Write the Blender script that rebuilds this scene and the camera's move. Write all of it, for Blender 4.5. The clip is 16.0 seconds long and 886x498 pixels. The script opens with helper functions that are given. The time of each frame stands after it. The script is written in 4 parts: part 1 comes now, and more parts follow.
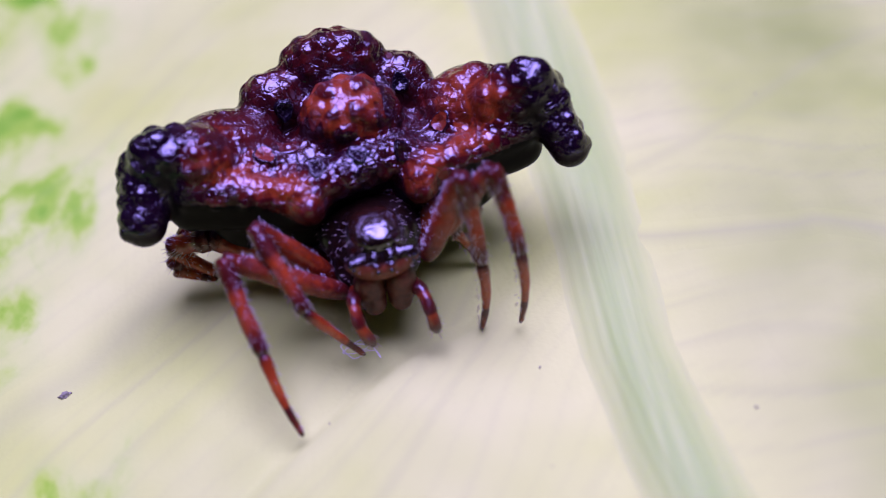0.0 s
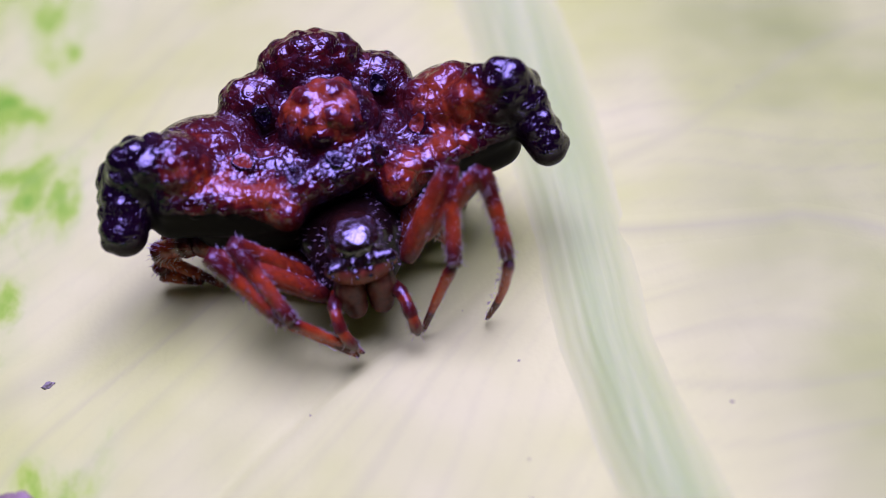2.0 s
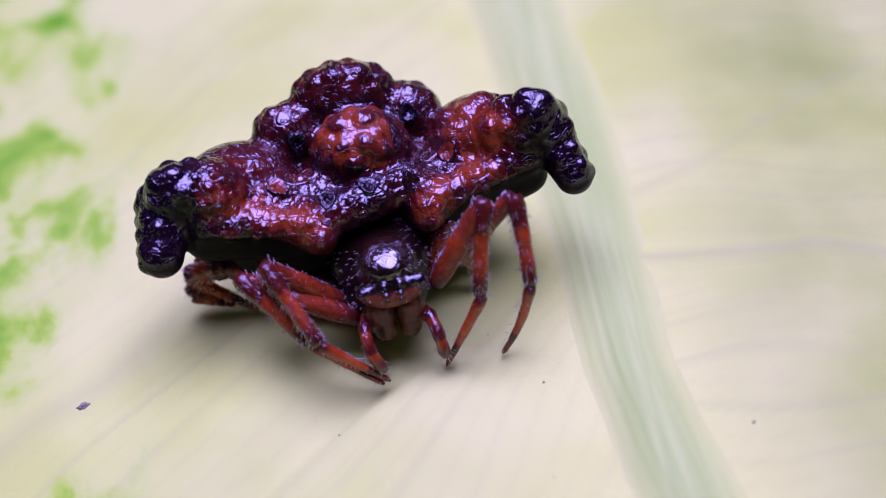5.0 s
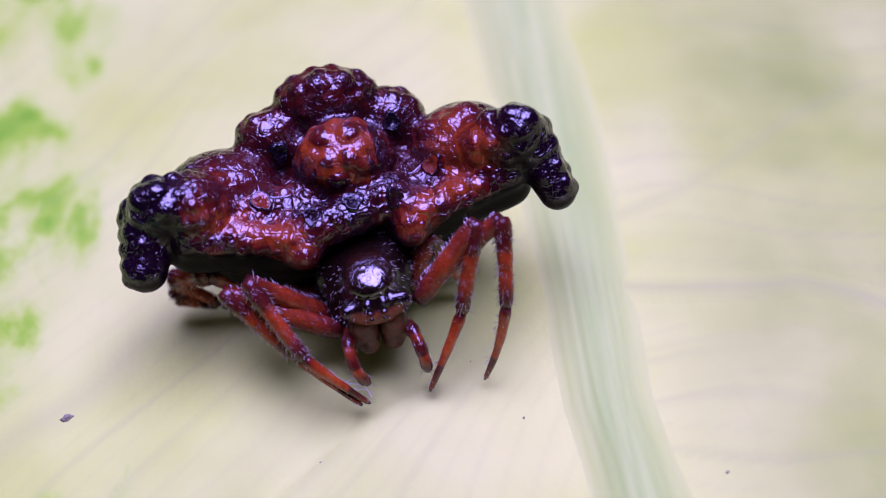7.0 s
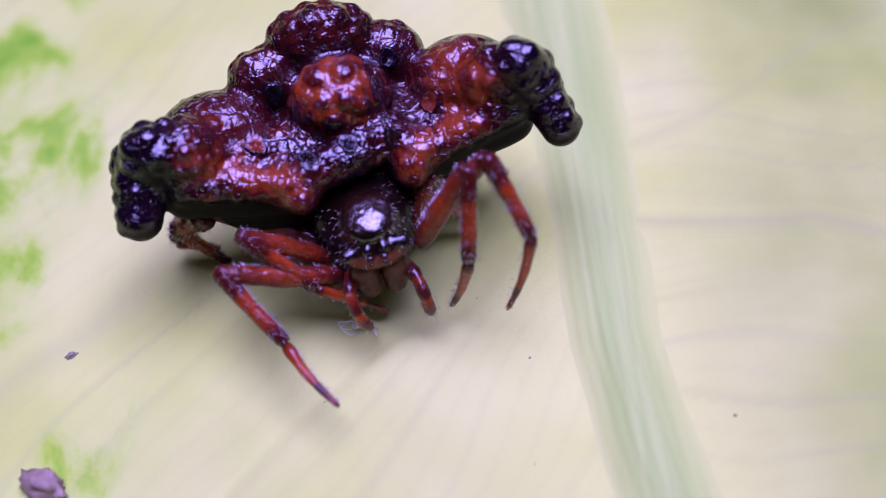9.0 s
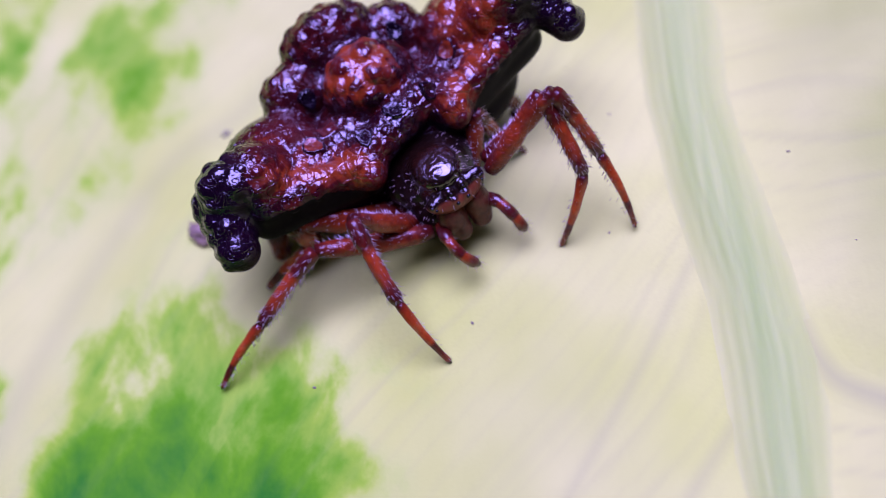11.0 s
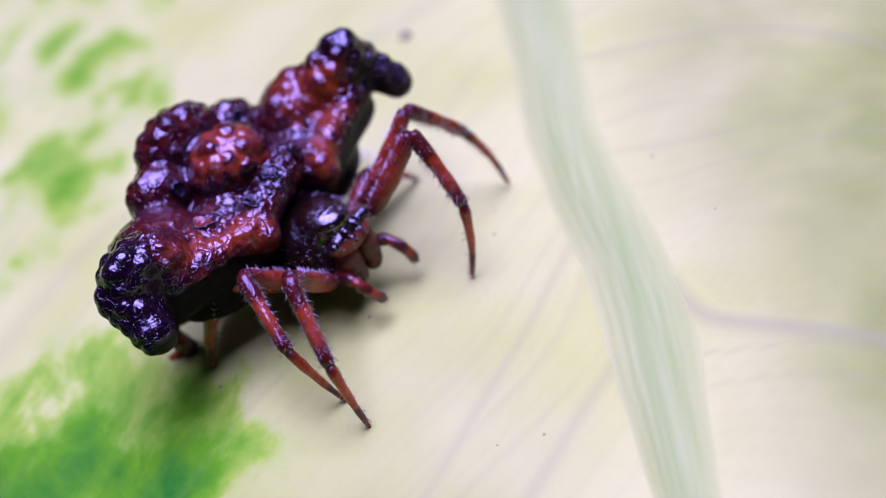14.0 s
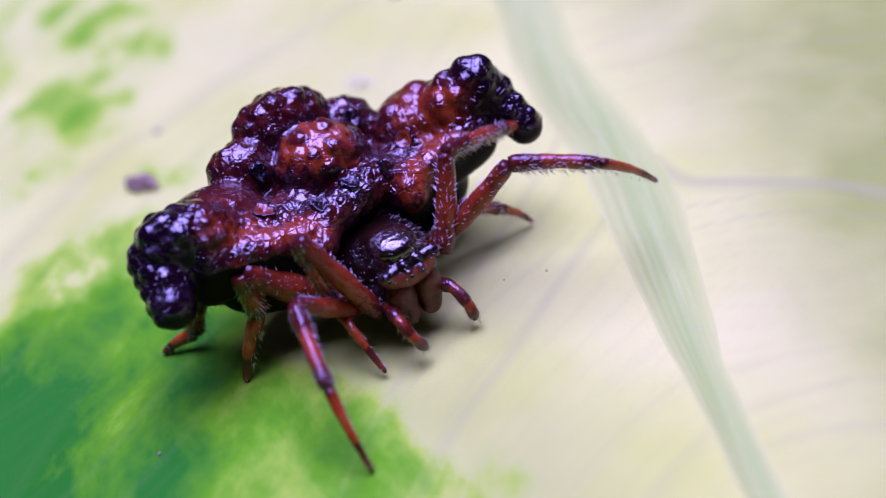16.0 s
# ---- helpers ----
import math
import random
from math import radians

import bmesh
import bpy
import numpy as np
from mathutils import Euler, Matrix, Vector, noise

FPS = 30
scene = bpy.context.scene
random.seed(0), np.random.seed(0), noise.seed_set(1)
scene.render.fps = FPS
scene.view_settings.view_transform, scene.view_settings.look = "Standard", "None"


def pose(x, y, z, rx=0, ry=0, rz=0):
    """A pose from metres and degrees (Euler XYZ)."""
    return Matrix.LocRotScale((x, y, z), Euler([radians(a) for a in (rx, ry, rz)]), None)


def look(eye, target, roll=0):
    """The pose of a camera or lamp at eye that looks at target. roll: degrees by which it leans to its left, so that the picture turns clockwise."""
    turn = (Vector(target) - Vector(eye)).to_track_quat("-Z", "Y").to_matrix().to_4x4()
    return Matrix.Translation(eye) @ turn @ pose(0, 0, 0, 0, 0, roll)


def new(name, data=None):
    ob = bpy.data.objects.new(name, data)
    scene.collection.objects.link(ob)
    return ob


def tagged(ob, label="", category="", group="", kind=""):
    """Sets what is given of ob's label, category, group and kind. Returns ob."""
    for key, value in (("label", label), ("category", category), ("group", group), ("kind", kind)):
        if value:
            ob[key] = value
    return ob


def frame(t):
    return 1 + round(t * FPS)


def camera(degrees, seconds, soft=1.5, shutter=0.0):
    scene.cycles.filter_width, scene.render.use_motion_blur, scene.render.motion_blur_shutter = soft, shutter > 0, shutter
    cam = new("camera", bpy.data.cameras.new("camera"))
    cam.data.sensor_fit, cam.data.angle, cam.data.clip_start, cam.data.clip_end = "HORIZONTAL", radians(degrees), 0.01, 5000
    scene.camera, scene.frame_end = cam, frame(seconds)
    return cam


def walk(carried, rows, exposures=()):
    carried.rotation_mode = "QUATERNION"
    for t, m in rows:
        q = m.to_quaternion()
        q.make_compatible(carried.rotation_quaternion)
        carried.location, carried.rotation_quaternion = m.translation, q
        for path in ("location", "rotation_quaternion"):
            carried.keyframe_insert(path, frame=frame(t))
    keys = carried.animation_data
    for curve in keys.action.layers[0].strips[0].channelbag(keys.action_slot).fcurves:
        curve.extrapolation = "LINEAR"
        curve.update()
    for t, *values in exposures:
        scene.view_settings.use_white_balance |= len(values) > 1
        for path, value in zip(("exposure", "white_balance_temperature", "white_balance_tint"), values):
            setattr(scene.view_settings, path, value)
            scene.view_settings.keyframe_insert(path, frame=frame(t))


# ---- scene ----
# All plan numbers below are in millimetres; MM turns them into metres.
MM = 0.001

# ---------------------------------------------------------------- camera
cam = camera(38.72, 16.0, soft=1.0, shutter=0.25)
cam.data.dof.use_dof = True
cam.data.dof.focus_distance = 0.0275
cam.data.dof.aperture_fstop = 52.0
walk(cam, [
    (0, pose(0.00155, -0.02012, 0.01953, 47.02, 7.12, -5.89)),
    (0.5, pose(0.00217, -0.02026, 0.02002, 45.88, 7.04, -6.09)),
    (1, pose(0.00135, -0.02005, 0.02014, 45.68, 6.69, -5.76)),
    (1.5, pose(0.00178, -0.02016, 0.01990, 45.56, 6.56, -5.95)),
    (2, pose(0.00193, -0.02008, 0.01985, 46.05, 6.80, -5.82)),
    (2.5, pose(0.00204, -0.02010, 0.01926, 47.44, 6.96, -5.68)),
    (3, pose(0.00161, -0.01983, 0.01955, 47.52, 7.09, -5.49)),
    (3.5, pose(0.00149, -0.01958, 0.01948, 47.57, 6.97, -4.89)),
    (4, pose(0.00161, -0.02007, 0.01937, 46.95, 7.04, -5.26)),
    (4.5, pose(0.00166, -0.02095, 0.01967, 48.46, 7.40, -5.32)),
    (6.8, pose(0.00179, -0.01974, 0.02157, 45.22, 5.16, -3.98)),
    (7, pose(0.00174, -0.01885, 0.02223, 43.50, 4.64, -4.35)),
    (7.5, pose(0.00141, -0.01810, 0.02233, 42.67, 5.33, -3.32)),
    (8, pose(0.00110, -0.01768, 0.02207, 40.32, 5.44, -3.27)),
    (8.2, pose(0.00145, -0.01755, 0.02204, 39.92, 5.15, -3.71)),
    (10.3, pose(0.00456, -0.02088, 0.02327, 36.86, 15.40, 0.26)),
    (10.5, pose(0.00617, -0.02248, 0.02296, 36.92, 17.68, 1.80)),
    (11, pose(0.00464, -0.02249, 0.02409, 33.35, 13.95, -0.23)),
    (11.5, pose(0.00468, -0.02363, 0.02468, 32.20, 12.45, -1.36)),
    (12, pose(0.00528, -0.02422, 0.02570, 35.16, 11.95, -1.89)),
    (12.5, pose(0.00527, -0.02325, 0.02565, 35.72, 12.09, -1.60)),
    (13, pose(0.00534, -0.02457, 0.02503, 37.71, 12.27, -1.63)),
    (13.5, pose(0.00554, -0.02731, 0.02134, 45.17, 14.19, -2.13)),
    (14, pose(0.00540, -0.03029, 0.01965, 49.19, 15.44, -3.24)),
    (14.5, pose(0.00339, -0.03060, 0.01894, 49.83, 13.47, -4.28)),
    (15, pose(0.00127, -0.03419, 0.01863, 49.13, 9.86, -7.33)),
    (15.5, pose(0.00104, -0.03492, 0.01863, 51.42, 10.13, -7.86)),
    (16, pose(0.00223, -0.03609, 0.01729, 54.21, 12.56, -5.70)),
], exposures=[
    (0.0, 0.58, 5300, 72), (4.5, 0.58, 5300, 72), (7.0, 0.6, 5300, 72), (8.0, 0.46, 5300, 72), (10.5, 0.7, 5300, 72), (11.0, 0.58, 5300, 72),
    (12.0, 0.77, 5260, 72), (12.7, 0.58, 5240, 72), (13.5, 0.76, 5230, 72), (14.0, 0.7, 5230, 72), (14.5, 0.57, 5230, 72),
    (15.0, 0.74, 5230, 72), (16.0, 0.72, 5230, 72)])

# ---------------------------------------------------------------- light
SUN_ELEVATION, SUN_TURN = 80.0, 40.0
world = bpy.data.worlds.new("sky")
scene.world = world
world.use_nodes = True
wn = world.node_tree.nodes
sky = wn.new("ShaderNodeTexSky")
sky.sky_type = "NISHITA"
sky.sun_disc = False
sky.sun_elevation = radians(SUN_ELEVATION)
sky.sun_rotation = radians(SUN_TURN)
world.node_tree.links.new(sky.outputs[0], wn["Background"].inputs[0])
sky.air_density, sky.dust_density, sky.ozone_density = 0.25, 8.0, 0.0
wn["Background"].inputs[1].default_value = 0.009

sun_data = bpy.data.lights.new("sun", "SUN")
sun_data.energy = 4.2
sun_data.angle = radians(50)
sun_data.color = (0.58, 0.54, 1.0)
sun = new("sun", sun_data)
sun_way = Vector((math.sin(radians(SUN_TURN)) * math.cos(radians(SUN_ELEVATION)),
                  math.cos(radians(SUN_TURN)) * math.cos(radians(SUN_ELEVATION)), math.sin(radians(SUN_ELEVATION))))
sun.matrix_world = look(sun_way * 0.5, (0, 0, 0))


# ---------------------------------------------------------------- materials
def material(name):
    m = bpy.data.materials.new(name)
    m.use_nodes = True
    return m, m.node_tree.nodes, m.node_tree.links, m.node_tree.nodes["Principled BSDF"]


def ramp(nodes, stops):
    r = nodes.new("ShaderNodeValToRGB")
    while len(r.color_ramp.elements) < len(stops):
        r.color_ramp.elements.new(0.5)
    for e, (at, c) in zip(r.color_ramp.elements, stops):
        e.position, e.color = at, (*c, 1)
    return r


def attribute(nodes, name):
    a = nodes.new("ShaderNodeAttribute")
    a.attribute_name = name
    return a.outputs["Fac"]


def mathnode(nodes, links, op, a, b=0.0, c=0.0, clamp=False):
    n = nodes.new("ShaderNodeMath")
    n.operation, n.use_clamp = op, clamp
    for i, v in enumerate((a, b, c)):
        if isinstance(v, (int, float)):
            n.inputs[i].default_value = v
        else:
            links.new(v, n.inputs[i])
    return n.outputs[0]


def noise_out(nodes, links, per_mm, detail=3.0, rough=0.55, stretch=None, distortion=0.0):
    tc = nodes.new("ShaderNodeTexCoord")
    n = nodes.new("ShaderNodeTexNoise")
    n.inputs["Scale"].default_value = per_mm * 1000
    n.inputs["Detail"].default_value = detail
    n.inputs["Roughness"].default_value = rough
    n.inputs["Distortion"].default_value = distortion
    if stretch:
        mp = nodes.new("ShaderNodeMapping")
        mp.inputs["Rotation"].default_value = (0, 0, radians(stretch[0]))
        mp.inputs["Scale"].default_value = stretch[1]
        links.new(tc.outputs["Object"], mp.inputs[0])
        links.new(mp.outputs[0], n.inputs["Vector"])
    else:
        links.new(tc.outputs["Object"], n.inputs["Vector"])
    return n.outputs["Fac"]


def voronoi_out(nodes, links, per_mm, feature="DISTANCE_TO_EDGE"):
    tc = nodes.new("ShaderNodeTexCoord")
    v = nodes.new("ShaderNodeTexVoronoi")
    v.feature = feature
    v.inputs["Scale"].default_value = per_mm * 1000
    links.new(tc.outputs["Object"], v.inputs["Vector"])
    return v.outputs["Distance"]


def bump(nodes, links, bsdf, height, mm, strength=1.0, before=None):
    b = nodes.new("ShaderNodeBump")
    b.inputs["Distance"].default_value = mm * MM
    b.inputs["Strength"].default_value = strength
    links.new(height, b.inputs["Height"])
    if before is not None:
        links.new(before, b.inputs["Normal"])
    links.new(b.outputs[0], bsdf.inputs["Normal"])
    return b.outputs[0]


def shell_material(name, stops, rough, coat=0.35, wrinkle=0.05, fine=0.004, creased=1.0, ior=1.54, pebbles=0.0):
    """Glossy horny skin: the tone of each spot runs from black-purple to orange, 'pebble' tells where it is finely beaded."""
    m, n, l, p = material(name)
    tone = attribute(n, "tone")
    mottle = mathnode(n, l, "MULTIPLY_ADD", noise_out(n, l, 2.2, 4.0, 0.6), 0.36, -0.18)
    fleck = mathnode(n, l, "MULTIPLY_ADD", noise_out(n, l, 9.0, 2.0), 0.16, -0.08)
    total = mathnode(n, l, "ADD", mathnode(n, l, "ADD", tone, mottle), fleck, clamp=True)
    r = ramp(n, stops)
    l.new(total, r.inputs[0])
    l.new(r.outputs[0], p.inputs["Base Color"])
    rr = mathnode(n, l, "MULTIPLY_ADD", noise_out(n, l, 5.0, 3.0), 0.2, rough - 0.1)
    l.new(rr, p.inputs["Roughness"])
    p.inputs["Specular IOR Level"].default_value = 0.07
    l.new(mathnode(n, l, "MULTIPLY_ADD", attribute(n, "matte"), -coat, coat), p.inputs["Coat Weight"])
    p.inputs["Coat Roughness"].default_value = 0.085
    p.inputs["Coat IOR"].default_value = ior
    # soft dents, then narrow creases and beads that break the gloss
    b1 = bump(n, l, p, noise_out(n, l, 2.2, 1.5, 0.5, distortion=0.8), wrinkle)
    one = mathnode(n, l, "ABSOLUTE", mathnode(n, l, "SUBTRACT", noise_out(n, l, 3.4, 1.0, 0.5, distortion=1.8), 0.5))
    crease = mathnode(n, l, "MINIMUM", one, 0.035)
    b2 = bump(n, l, p, crease, wrinkle * 9.0 * creased, 1.0, b1)
    if pebbles:
        cell = mathnode(n, l, "MINIMUM", voronoi_out(n, l, 3.1), 0.09)
        b2 = bump(n, l, p, mathnode(n, l, "MULTIPLY", cell, attribute(n, "pebble")), pebbles, 1.0, b2)
    last = bump(n, l, p, noise_out(n, l, 14.0, 1.0), fine, 1.0, b2)
    l.new(last, p.inputs["Coat Normal"])
    return m


SHELL_STOPS = [(0.0, (0.003, 0.0015, 0.005)), (0.25, (0.009, 0.0016, 0.006)), (0.5, (0.030, 0.003, 0.004)),
               (0.75, (0.090, 0.007, 0.004)), (1.0, (0.26, 0.038, 0.005))]
LEG_STOPS = [(0.0, (0.012, 0.003, 0.006)), (0.3, (0.030, 0.003, 0.004)), (0.6, (0.085, 0.008, 0.004)),
             (0.85, (0.34, 0.044, 0.004)), (1.0, (0.48, 0.13, 0.02))]
SHELL = shell_material("warty_skin", SHELL_STOPS, 0.34, 1.0, 0.06, 0.001, 0.36, 1.72, 0.17)
HEAD_STOPS = [(0.0, (0.003, 0.0015, 0.001)), (0.25, (0.012, 0.004, 0.002)), (0.5, (0.040, 0.010, 0.005)),
              (0.75, (0.17, 0.040, 0.014)), (1.0, (0.28, 0.09, 0.035))]
HEAD = shell_material("carapace", HEAD_STOPS, 0.36, 1.0, 0.06, 0.0015, 0.15, 2.0)
LEG = shell_material("leg_cuticle", LEG_STOPS, 0.36, 0.9, 0.07, 0.0015, 0.4, 1.6)


def plain_material(name, low, high, rough, per_mm=6.0, mm=0.01, spec=0.5):
    m, n, l, p = material(name)
    r = ramp(n, [(0.3, low), (0.7, high)])
    l.new(noise_out(n, l, per_mm, 4.0, 0.6), r.inputs[0])
    l.new(r.outputs[0], p.inputs["Base Color"])
    p.inputs["Roughness"].default_value = rough
    p.inputs["Specular IOR Level"].default_value = spec
    bump(n, l, p, noise_out(n, l, per_mm * 2, 3.0), mm)
    return m


# dark skin of the lower wall, with the shade beneath put into its colour
UNDER = plain_material("dark_shaded_underside", (0.004, 0.003, 0.003), (0.010, 0.008, 0.007), 0.38, 0.9, 0.02, 0.03)
BRISTLE = plain_material("bristle", (0.55, 0.42, 0.40), (0.72, 0.62, 0.62), 0.35)
EYE = plain_material("black_eye", (0.004, 0.003, 0.004), (0.008, 0.006, 0.007), 0.06, 4.0, 0.001)
DIRT = plain_material("dirt", (0.15, 0.145, 0.07), (0.32, 0.31, 0.17), 0.8, 12.0, 0.02)
DROPPING = plain_material("purple_debris", (0.22, 0.16, 0.10), (0.36, 0.27, 0.16), 0.6, 3.0, 0.06)
SILK = plain_material("silk", (0.7, 0.68, 0.62), (0.85, 0.83, 0.78), 0.4)


def leaf_material(name):
    """Variegated leaf: cream tissue with pale and deep green islands, told by the attribute 'green'."""
    m, n, l, p = material(name)
    cream = ramp(n, [(0.32, (0.525, 0.65, 0.110)), (0.5, (0.605, 0.71, 0.167)), (0.68, (0.665, 0.75, 0.207))])
    l.new(noise_out(n, l, 0.16, 3.0, 0.5), cream.inputs[0])
    green = attribute(n, "green")
    broken = mathnode(n, l, "MULTIPLY_ADD", noise_out(n, l, 0.42, 5.0, 0.56, (40, (1.0, 0.65, 1.0)), 0.3), 2.2, -1.1)
    fine = mathnode(n, l, "MULTIPLY_ADD", noise_out(n, l, 2.6, 3.0, 0.6, (52, (1.0, 0.6, 1.0))), 0.12, 0.06)
    g = mathnode(n, l, "ADD", mathnode(n, l, "ADD", green, broken), fine)
    gr = ramp(n, [(0.0, (0, 0, 0)), (0.2, (0.1, 0.1, 0.1)), (0.36, (0.33, 0.33, 0.33)), (0.56, (0.82, 0.82, 0.82)), (0.85, (1, 1, 1))])
    gr.color_ramp.interpolation = "EASE"
    l.new(mathnode(n, l, "ADD", g, 0.2), gr.inputs[0])
    tints = ramp(n, [(0.0, (0.38, 0.58, 0.13)), (0.2, (0.25, 0.52, 0.0)), (0.45, (0.11, 0.39, 0.0)), (0.95, (0.008, 0.185, 0.008))])
    l.new(mathnode(n, l, "MULTIPLY_ADD", g, 0.9, 0.0, clamp=True), tints.inputs[0])
    # a faint green-grey wash on the cream, then the green islands
    wash = n.new("ShaderNodeMix")
    wash.data_type = "RGBA"
    wash.inputs["B"].default_value = (0.32, 0.42, 0.070, 1)
    l.new(mathnode(n, l, "MULTIPLY", attribute(n, "wash"), mathnode(n, l, "MULTIPLY_ADD", noise_out(n, l, 0.2, 3.0), 1.2, -0.15, clamp=True), clamp=True),
          wash.inputs["Factor"])
    l.new(cream.outputs[0], wash.inputs["A"])
    mix = n.new("ShaderNodeMix")
    mix.data_type = "RGBA"
    l.new(gr.outputs[0], mix.inputs["Factor"])
    l.new(wash.outputs["Result"], mix.inputs["A"])
    l.new(tints.outputs[0], mix.inputs["B"])
    lines = n.new("ShaderNodeMix")
    lines.data_type = "RGBA"
    lines.inputs["B"].default_value = (0.37, 0.42, 0.145, 1)
    l.new(mathnode(n, l, "MULTIPLY", mathnode(n, l, "MULTIPLY", attribute(n, "line"), 0.42, clamp=True), mathnode(n, l, "MULTIPLY_ADD", gr.outputs[0], -0.8, 1.0, clamp=True)), lines.inputs["Factor"])
    l.new(mix.outputs["Result"], lines.inputs["A"])
    l.new(lines.outputs["Result"], p.inputs["Base Color"])
    p.inputs["Roughness"].default_value = 0.6
    p.inputs["Specular IOR Level"].default_value = 0.05
    b1 = bump(n, l, p, noise_out(n, l, 1.1, 3.0, 0.5, (50, (1.0, 0.3, 1.0))), 0.05)
    bump(n, l, p, noise_out(n, l, 9.0, 2.0), 0.006, 1.0, b1)
    return m


LEAF = leaf_material("variegated_leaf")


def rib_material():
    m, n, l, p = material("midrib_skin")
    r = ramp(n, [(0.3, (0.36, 0.53, 0.105)), (0.5, (0.42, 0.58, 0.13)), (0.7, (0.51, 0.65, 0.165))])
    l.new(noise_out(n, l, 2.6, 3.0, 0.5, (0, (1.0, 0.05, 1.0))), r.inputs[0])
    mix = n.new("ShaderNodeMix")
    mix.data_type = "RGBA"
    mix.inputs["B"].default_value = (0.60, 0.71, 0.170, 1)
    l.new(attribute(n, "rim"), mix.inputs["Factor"])
    l.new(r.outputs[0], mix.inputs["A"])
    l.new(mix.outputs["Result"], p.inputs["Base Color"])
    p.inputs["Roughness"].default_value = 0.55
    p.inputs["Specular IOR Level"].default_value = 0.14
    p.inputs["Subsurface Weight"].default_value = 0.25
    p.inputs["Subsurface Radius"].default_value = (0.0009, 0.0009, 0.0005)
    p.inputs["Subsurface Scale"].default_value = 0.5
    bump(n, l, p, noise_out(n, l, 4.0, 2.0, 0.5, (0, (1.0, 0.05, 1.0))), 0.016)
    return m


RIB = rib_material()


# ---------------------------------------------------------------- mesh helpers
def mesh_of(name, verts, faces, mats, attrs=None, smooth=True, slots=None):
    """A mesh from points in millimetres."""
    me = bpy.data.meshes.new(name)
    me.from_pydata((np.asarray(verts, float) * MM).tolist(), [], [tuple(map(int, q)) for q in faces])
    for m in mats:
        me.materials.append(m)
    if smooth:
        me.polygons.foreach_set("use_smooth", [True] * len(me.polygons))
    if slots is not None:
        me.polygons.foreach_set("material_index", [int(s) for s in slots])
    for key, values in (attrs or {}).items():
        a = me.attributes.new(key, "FLOAT", "POINT")
        a.data.foreach_set("value", np.asarray(values, np.float32))
    me.update()
    return me


def part(name, me, parent, label="", at=None):
    ob = new(name, me)
    ob.parent = parent
    if at is not None:
        ob.matrix_basis = at
    return tagged(ob, label)


def smin(a, b, k):
    h = np.clip(0.5 + 0.5 * (b - a) / k, 0, 1)
    return b * (1 - h) + a * h - k * h * (1 - h)


def blob_distance(p, blob):
    """Signed distance (about) of the points p to a round cone (a, ra, b, rb) or an ellipsoid (centre, radii)."""
    if blob[0] == "cone":
        a, ra, b, rb = (np.asarray(v, float) for v in blob[1:5])
        ab = b - a
        t = np.clip(((p - a) @ ab) / (ab @ ab), 0, 1)
        d = p - a - t[..., None] * ab
        return np.sqrt((d * d).sum(-1)) - (ra + (rb - ra) * t)
    c, r = np.asarray(blob[1], float), np.asarray(blob[2], float)
    if r.max() == r.min():
        return np.sqrt(((p - c) ** 2).sum(-1)) - r[0]
    q = (p - c) / r
    k0 = np.sqrt((q * q).sum(-1)) + 1e-9
    k1 = np.sqrt(((q / r) ** 2).sum(-1)) + 1e-9
    return k0 * (k0 - 1) / k1


